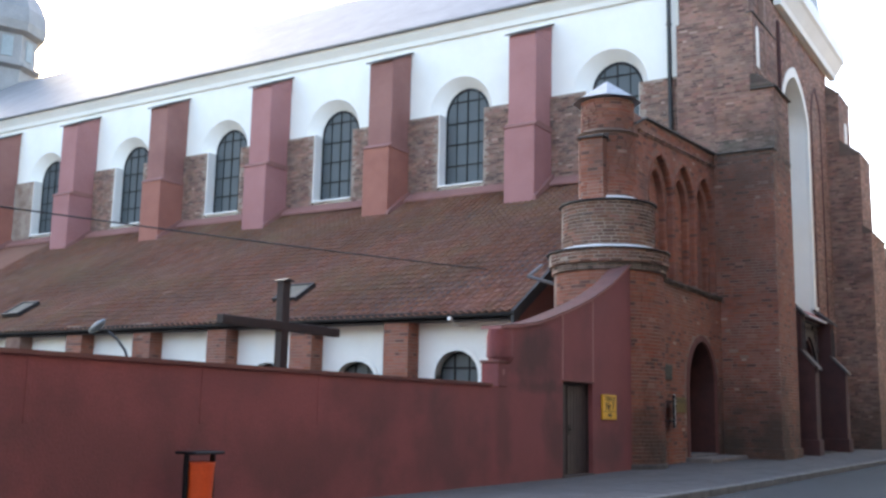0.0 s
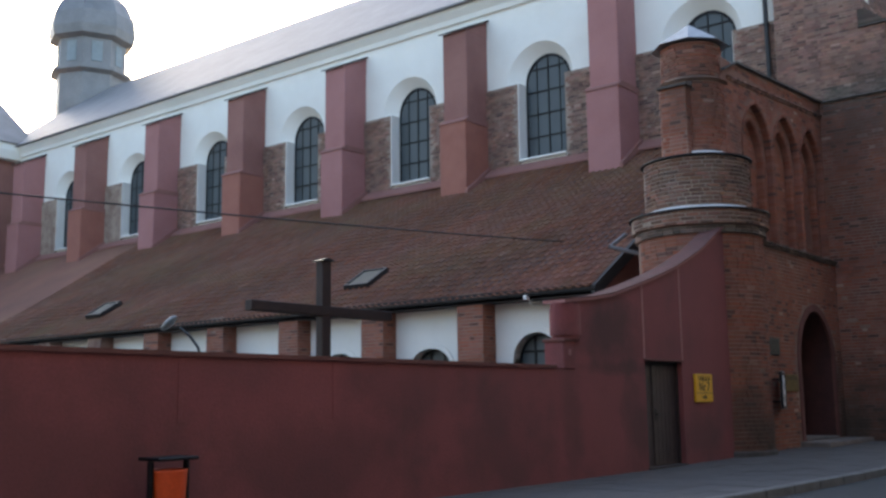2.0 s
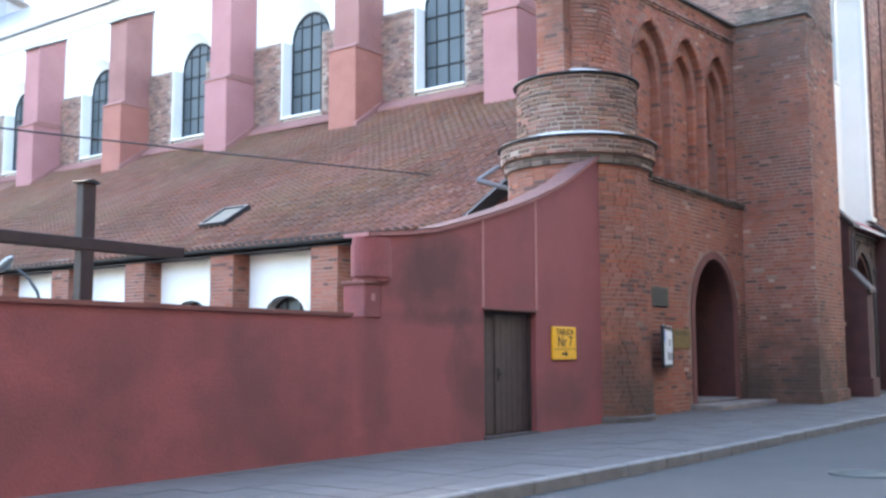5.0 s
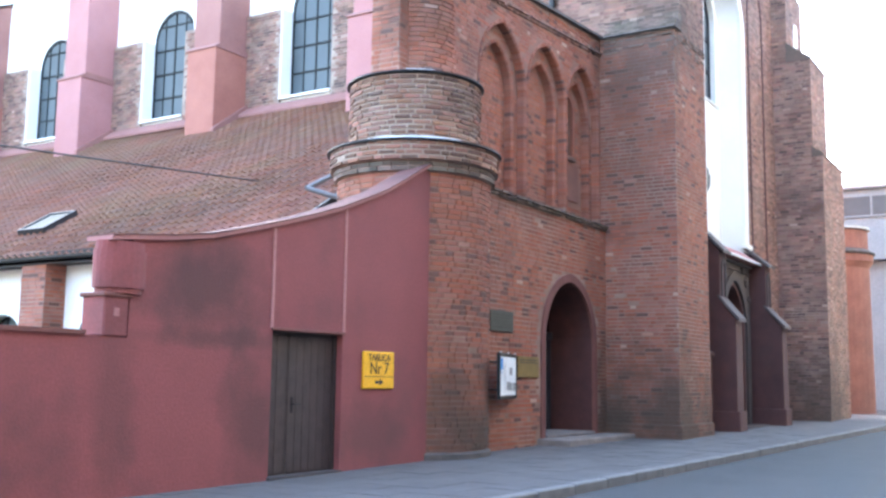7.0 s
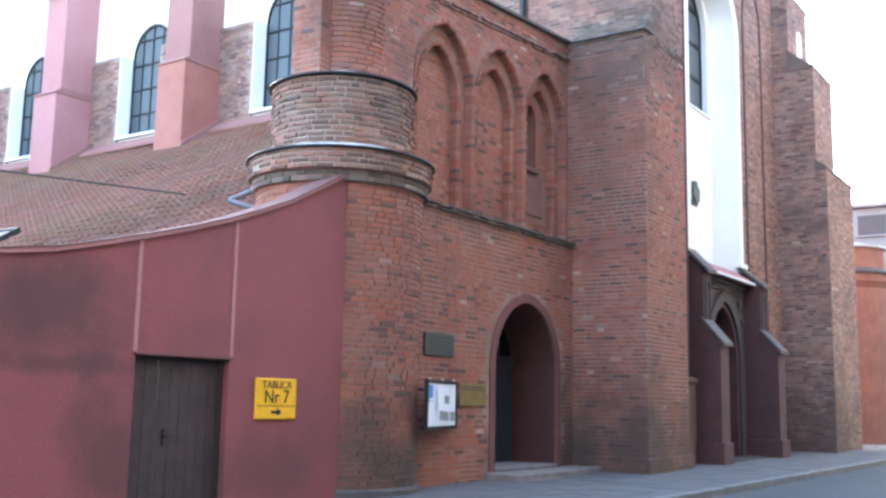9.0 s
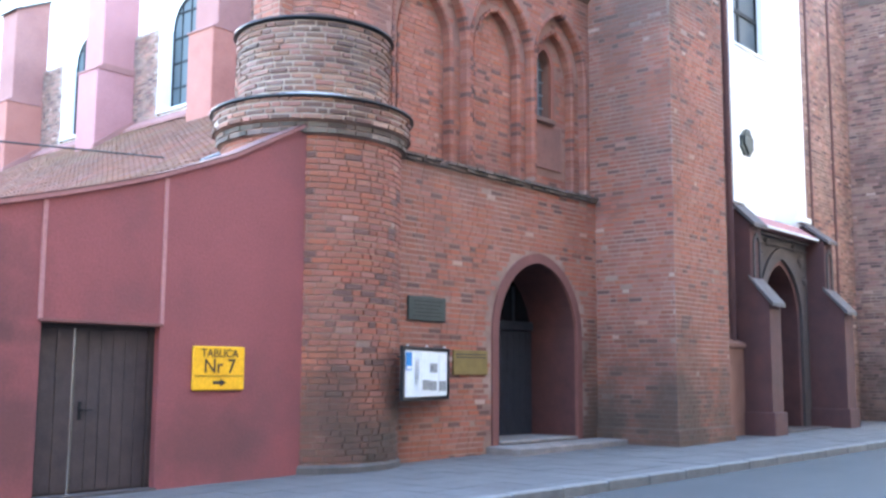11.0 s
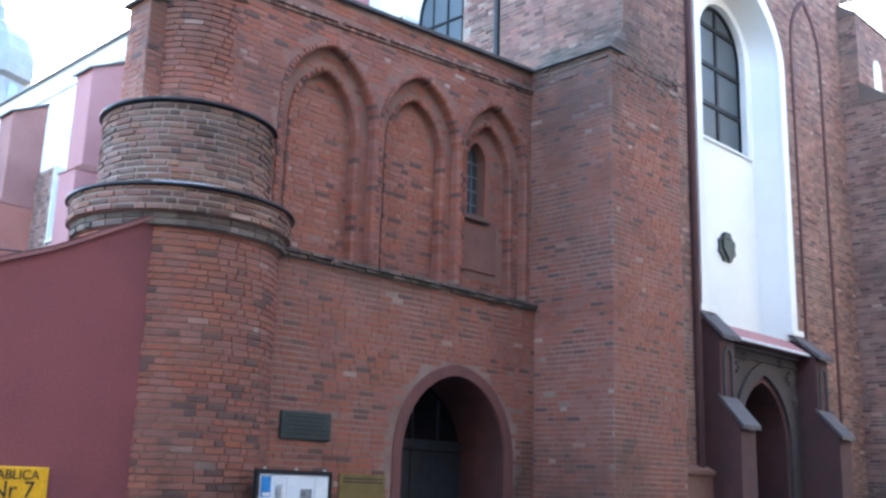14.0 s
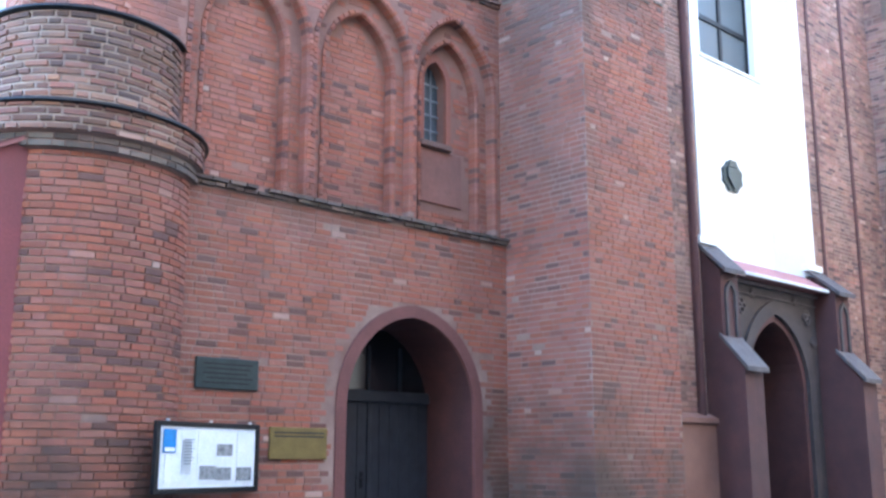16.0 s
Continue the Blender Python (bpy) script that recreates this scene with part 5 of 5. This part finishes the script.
def notice_board():
    s = thing("notice_board", 6.24, -0.25, 1.45, "glazed black notice board with white papers and pictures", "notice board", rz=18)
    s.scale[0] = 1.17
    w, h = 0.74, 0.375
    bm = bmesh.new()
    box(bm, -w, w, -0.02, 0.015, -h, h, 0.008)
    part("backboard", bm, PAPER, s)
    for a in ((-w - 0.04, -w + 0.02, -h - 0.04, h + 0.04), (w - 0.02, w + 0.04, -h - 0.04, h + 0.04), (-w + 0.02, w - 0.02, h - 0.02, h + 0.04), (-w + 0.02, w - 0.02, -h - 0.04, -h + 0.02)):
        bm = bmesh.new()
        box(bm, a[0], a[1], -0.04, 0.02, a[2], a[3], 0.006)
        part("frame_bar", bm, IRON, s)
    papers = [(-0.64, -0.28, 0.2, -0.3, PAPER), (-0.42, -0.2, 0.28, -0.2, PAPER), (-0.18, 0.4, 0.3, -0.3, PAPER), (0.42, 0.7, 0.3, -0.3, PAPER)]
    for x0, x1, z1, z0, mt in papers:
        bm = bmesh.new()
        box(bm, x0, x1, -0.028, -0.022, z0, z1)
        part("sheet", bm, mt, s)
    bm = bmesh.new()
    box(bm, -0.68, -0.5, -0.034, -0.026, 0.05, 0.32, 0.002)
    blue = part("blue_notice", bm, BLUE, s)
    bm = bmesh.new()
    box(bm, -0.66, -0.52, -0.038, -0.032, 0.065, 0.11)
    part("white_strip", bm, PAPER, blue)
    for x0, x1, z0, z1, mt in ((0.1, 0.34, 0.02, 0.16, PHOTO), (-0.15, 0.1, -0.26, -0.1, PHOTO), (0.1, 0.33, -0.27, -0.12, PHOTO), (0.42, 0.66, -0.28, -0.12, PHOTO)):
        bm = bmesh.new()
        box(bm, x0, x1, -0.034, -0.03, z0, z1)
        part("picture", bm, mt, s)
    for k in range(9):
        bm = bmesh.new()
        box(bm, -0.38, -0.24 - 0.02 * (k % 3), -0.032, -0.029, 0.2 - k * 0.035, 0.208 - k * 0.035)
        part("text_line", bm, INK_GREY, s)
    for x, z in ((-0.5, 0.25), (-0.5, -0.25), (0.6, 0.25), (0.6, -0.25)):
        bm = bmesh.new()
        rod(bm, (x, 0.01, z), (x, 0.3 if x < 0 else 0.14, z), 0.015)
        part("bracket", bm, IRON, s)
    for x in (-0.62, 0.0, 0.62):
        bm = bmesh.new()
        rod(bm, (x, -0.02, h + 0.04), (x, -0.02, h + 0.065), 0.02)
        part("screw_cap", bm, FLASH, s)


notice_board()


def plaques():
    s = thing("memorial_plaque", 6.66, 0.1, 2.505, "dark bronze memorial plaque on the brick wall", "plaque")
    bm = bmesh.new()
    box(bm, -0.46, 0.46, -0.02, 0.05, -0.2, 0.2, 0.01)
    part("plate", bm, BRONZE, s)
    for k in range(5):
        bm = bmesh.new()
        box(bm, -0.36 + 0.05 * (k % 2), 0.36 - 0.04 * (k % 3), -0.024, -0.019, 0.11 - k * 0.06, 0.125 - k * 0.06)
        part("text_line", bm, IRON, s)
    s = thing("brass_plate", 7.8, 0.1, 1.64, "tarnished brass plate beside the side door", "plaque")
    bm = bmesh.new()
    box(bm, -0.46, 0.46, -0.01, 0.05, -0.21, 0.21, 0.006)
    part("plate", bm, BRASS, s)
    for z in (0.13, 0.08):
        bm = bmesh.new()
        box(bm, -0.4, 0.4, -0.014, -0.009, z, z + 0.018)
        part("text_line", bm, INK, s)


plaques()


def litter_bin():
    s = thing("litter_bin", -11.0, -0.52, 0, "orange plastic litter bin on a black post frame", "litter bin")
    bm = bmesh.new()
    ring(bm, 0, 0, [(0.0, 0.2), (0.15, 0.2), (0.155, 0.22), (0.178, 0.65), (0.185, 0.67), (0.17, 0.67), (0.16, 0.65), (0.14, 0.24), (0.0, 0.24)], 28)
    part("bucket", bm, ORANGE, s, smooth=True)
    for x in (-0.21, 0.21):
        bm = bmesh.new()
        box(bm, x - 0.02, x + 0.02, -0.03, 0.03, -0.02, 0.76, 0.006)
        part("post", bm, IRON, s)
        bm = bmesh.new()
        box(bm, x - 0.03 if x > 0 else x, x if x > 0 else x + 0.03, -0.02, 0.02, 0.4, 0.52, 0.004)
        part("pivot", bm, IRON, s)
    bm = bmesh.new()
    box(bm, -0.24, 0.24, -0.17, 0.17, 0.76, 0.795, 0.01)
    part("lid", bm, IRON, s, "black flat lid")


litter_bin()


def wooden_cross():
    s = thing("wooden_cross", -4.4, 4.06, 0, "tall dark wooden cross standing in the churchyard", "cross")
    bm = bmesh.new()
    box(bm, -0.11, 0.11, -0.09, 0.09, -0.1, 3.83, 0.012)
    part("post", bm, TIMBER, s)
    bm = bmesh.new()
    box(bm, -1.75, 1.75, -0.1, 0.08, 2.84, 3.02, 0.012)
    part("crossbeam", bm, TIMBER, s)
    bm = bmesh.new()
    prism(bm, [(-0.17, 3.83), (0.17, 3.83), (0.0, 3.89)], 'y', -0.14, 0.14)
    part("cap", bm, GUTTER, s)


wooden_cross()


def yard_lamp():
    s = thing("yard_lamp", 2.9, 16.9, 0, "grey gooseneck lamp on a post behind the wall", "lamp")
    bm = bmesh.new()
    pts = [(0, 0, 0), (0, 0, 2.7), (-0.02, 0.15, 3.1), (-0.1, 0.5, 3.5), (-0.25, 0.8, 3.75)]
    for p, q in zip(pts, pts[1:]):
        rod(bm, p, q, 0.045)
    part("post", bm, GUTTER, s)
    bm = bmesh.new()
    bmesh.ops.create_uvsphere(bm, u_segments=16, v_segments=8, radius=1.0, matrix=Matrix.Translation((-0.45, 1.1, 3.9)) @ Matrix.Rotation(radians(-30), 4, 'X') @ Matrix.Diagonal((0.16, 0.42, 0.11, 1)))
    part("head", bm, LEAD, s, "pale grey lamp head", smooth=True)


yard_lamp()


def wall_camera():
    s = thing("security_camera", 3.8, 5.1, 3.8, "small white camera under the aisle eaves", "camera")
    bm = bmesh.new()
    box(bm, -0.22, 0.1, -0.06, 0.06, -0.02, 0.1, 0.02)
    part("housing", bm, PAPER, s)
    bm = bmesh.new()
    rod(bm, (0.0, 0, -0.01), (0.05, 0, -0.12), 0.02)
    rod(bm, (0.05, 0, -0.12), (0.52, 0, -0.12), 0.02)
    part("bracket", bm, PAPER, s)


wall_camera()


def overhead_wire():
    cu = bpy.data.curves.new("overhead_wire", 'CURVE')
    cu.dimensions, cu.bevel_depth = '3D', 0.016
    sp = cu.splines.new('POLY')
    n = 24
    sp.points.add(n)
    a, b = Vector((-16.0, 8.3, 4.7)), Vector((4.4, 4.4, 5.25))
    for i in range(n + 1):
        t = i / n
        p = a.lerp(b, t)
        sp.points[i].co = (p.x, p.y, p.z - 0.25 * 4 * t * (1 - t) * 0.4, 1)
    cu.materials.append(GUTTER)
    tagged(new("overhead_wire", cu), "thin black wire strung across the churchyard", "cable")


overhead_wire()


def manhole():
    s = thing("manhole_cover", -0.25, -5.6, -0.13, "round iron manhole cover in the road", "manhole cover")
    bm = bmesh.new()
    ring(bm, 0, 0, [(0.0, 0.012), (0.3, 0.012), (0.31, 0.006), (0.33, 0.006), (0.34, 0.014), (0.4, 0.014), (0.41, -0.02)], 32)
    part("cover", bm, BRONZE, s)


manhole()


# ---- distance ----
def far_things():
    s = thing("far_wall_turret", 33.0, -0.95, 0.2, "low round brick turret further along the street", "turret")
    bm = bmesh.new()
    ring(bm, 0, 0, [(1.55, -0.3), (1.5, 5.85), (1.66, 6.1), (1.66, 6.45), (1.48, 6.6), (1.48, 7.4), (0, 7.75)], 32)
    part("shaft", bm, BRICK_FAR, s)
    bm = bmesh.new()
    ring(bm, 0, 0, [(1.64, 6.36), (1.74, 6.4), (1.74, 6.46), (1.48, 6.62)], 32)
    part("ring_ledge", bm, DARK_STONE, s)
    bm = bmesh.new()
    ring(bm, 0, 0, [(1.48, 7.38), (1.58, 7.4), (1.55, 7.5), (0, 7.8)], 32)
    part("cap", bm, LEAD, s, "grey sheet metal cap")
    s = thing("street_house", 40.0, 0, 0.2, "pale blue-grey rendered house with overhanging upper floor", "house")
    bm = bmesh.new()
    box(bm, 0, 16, -3.15, 22, -0.5, 6.95)
    part("lower_wall", bm, FAR_WHITE, s)
    bm = bmesh.new()
    box(bm, -0.5, 16.5, -4.15, 22, 6.95, 10.3, 0.03)
    part("overhanging_floor", bm, FAR_WHITE, s)
    bm = bmesh.new()
    box(bm, -0.75, 16.8, -4.4, 22.2, 10.3, 10.5, 0.03)
    part("roof", bm, LEAD, s)
    for k in range(2):
        bm = bmesh.new()
        box(bm, -0.54, -0.4, -3.1 + k * 1.5, -1.7 + k * 1.5, 9.05, 9.95, 0.01)
        w = part("window", bm, GLASS, s)
        bm = bmesh.new()
        box(bm, -0.6, -0.45, -3.15 + k * 1.5, -1.65 + k * 1.5, 8.97, 9.05, 0.01)
        part("sill", bm, FAR_WHITE, w)
    bm = bmesh.new()
    box(bm, -0.58, -0.46, -2.8, -2.55, 8.3, 8.55, 0.02)
    part("vent", bm, GUTTER, s)
    bm = bmesh.new()
    box(bm, 0.05, 16, -3.4, -3.1, 3.35, 3.6, 0.03)
    part("cornice", bm, FAR_WHITE, s)
    for x in (1.2, 6.5, 11.5):
        bm = bmesh.new()
        box(bm, x, x + 3.2, -3.19, -3.1, -0.2, 2.7, 0.01)
        part("gate", bm, HOUSE, s)
    bm = bmesh.new()
    rod(bm, (-0.06, -3.05, 0.0), (-0.06, -3.05, 6.9), 0.06)
    part("downpipe", bm, LEAD, s)
    s = thing("waste_bin", 38.6, -2.4, 0.3, "small pale bin standing by the house wall", "bin")
    bm = bmesh.new()
    bmesh.ops.create_cone(bm, cap_ends=True, segments=14, radius1=0.22, radius2=0.28, depth=0.75, matrix=pose(0, 0, 0.36, 0, 0, 0))
    part("body", bm, FAR_WHITE, s)
    bm = bmesh.new()
    bmesh.ops.create_cone(bm, cap_ends=True, segments=14, radius1=0.3, radius2=0.2, depth=0.1, matrix=pose(0, 0, 0.78, 0, 0, 0))
    part("lid", bm, LEAD, s)


far_things()


def ridge_turret():
    """The domed lantern on the ridge, over the crossing."""
    t = new("ridge_turret")
    t.parent = church
    t.matrix_parent_inverse = INV
    tagged(t, "dark domed lantern on the roof ridge with pale windows")
    cx, cy = 19.6, 51.0
    bm = bmesh.new()
    ring(bm, cx, cy, [(2.3, 15.0), (2.3, 23.2), (2.7, 23.4), (2.7, 23.6), (2.3, 23.7), (2.3, 25.6), (2.8, 25.8), (2.9, 26.4), (2.8, 27.4), (2.3, 28.5), (1.4, 29.5), (0.6, 30.0), (0.5, 30.8), (0.0, 31.8)], 8)
    part("lantern", bm, ROOF_GREY, t)
    for k in range(8):
        a = math.tau * (k + 0.5) / 8
        bm = bmesh.new()
        box(bm, -0.35, 0.35, -0.05, 0.05, 24.0, 25.4, 0.02)
        w = part("louvre", bm, FAR_WHITE, t)
        w.matrix_basis = pose(cx + 2.13 * math.cos(a), cy + 2.13 * math.sin(a), 0, 0, 0, math.degrees(a) + 90)


ridge_turret()


def sky_blockers():
    """Plain unseen fronts close the street behind the walker, added to block sky light."""
    bm = bmesh.new()
    box(bm, -70, 70, -24.0, -13.6, -0.3, 20.0)
    tagged(part("wall_opposite", bm, HOUSE), "unseen plain grey house fronts added to block low sky light", "wall", kind="structure")
    bm = bmesh.new()
    box(bm, -62, -48, -13.5, 40, -0.3, 14.0)
    tagged(part("wall_street_end", bm, HOUSE), "unseen plain grey house added to block light from the street end", "wall", kind="structure")


sky_blockers()
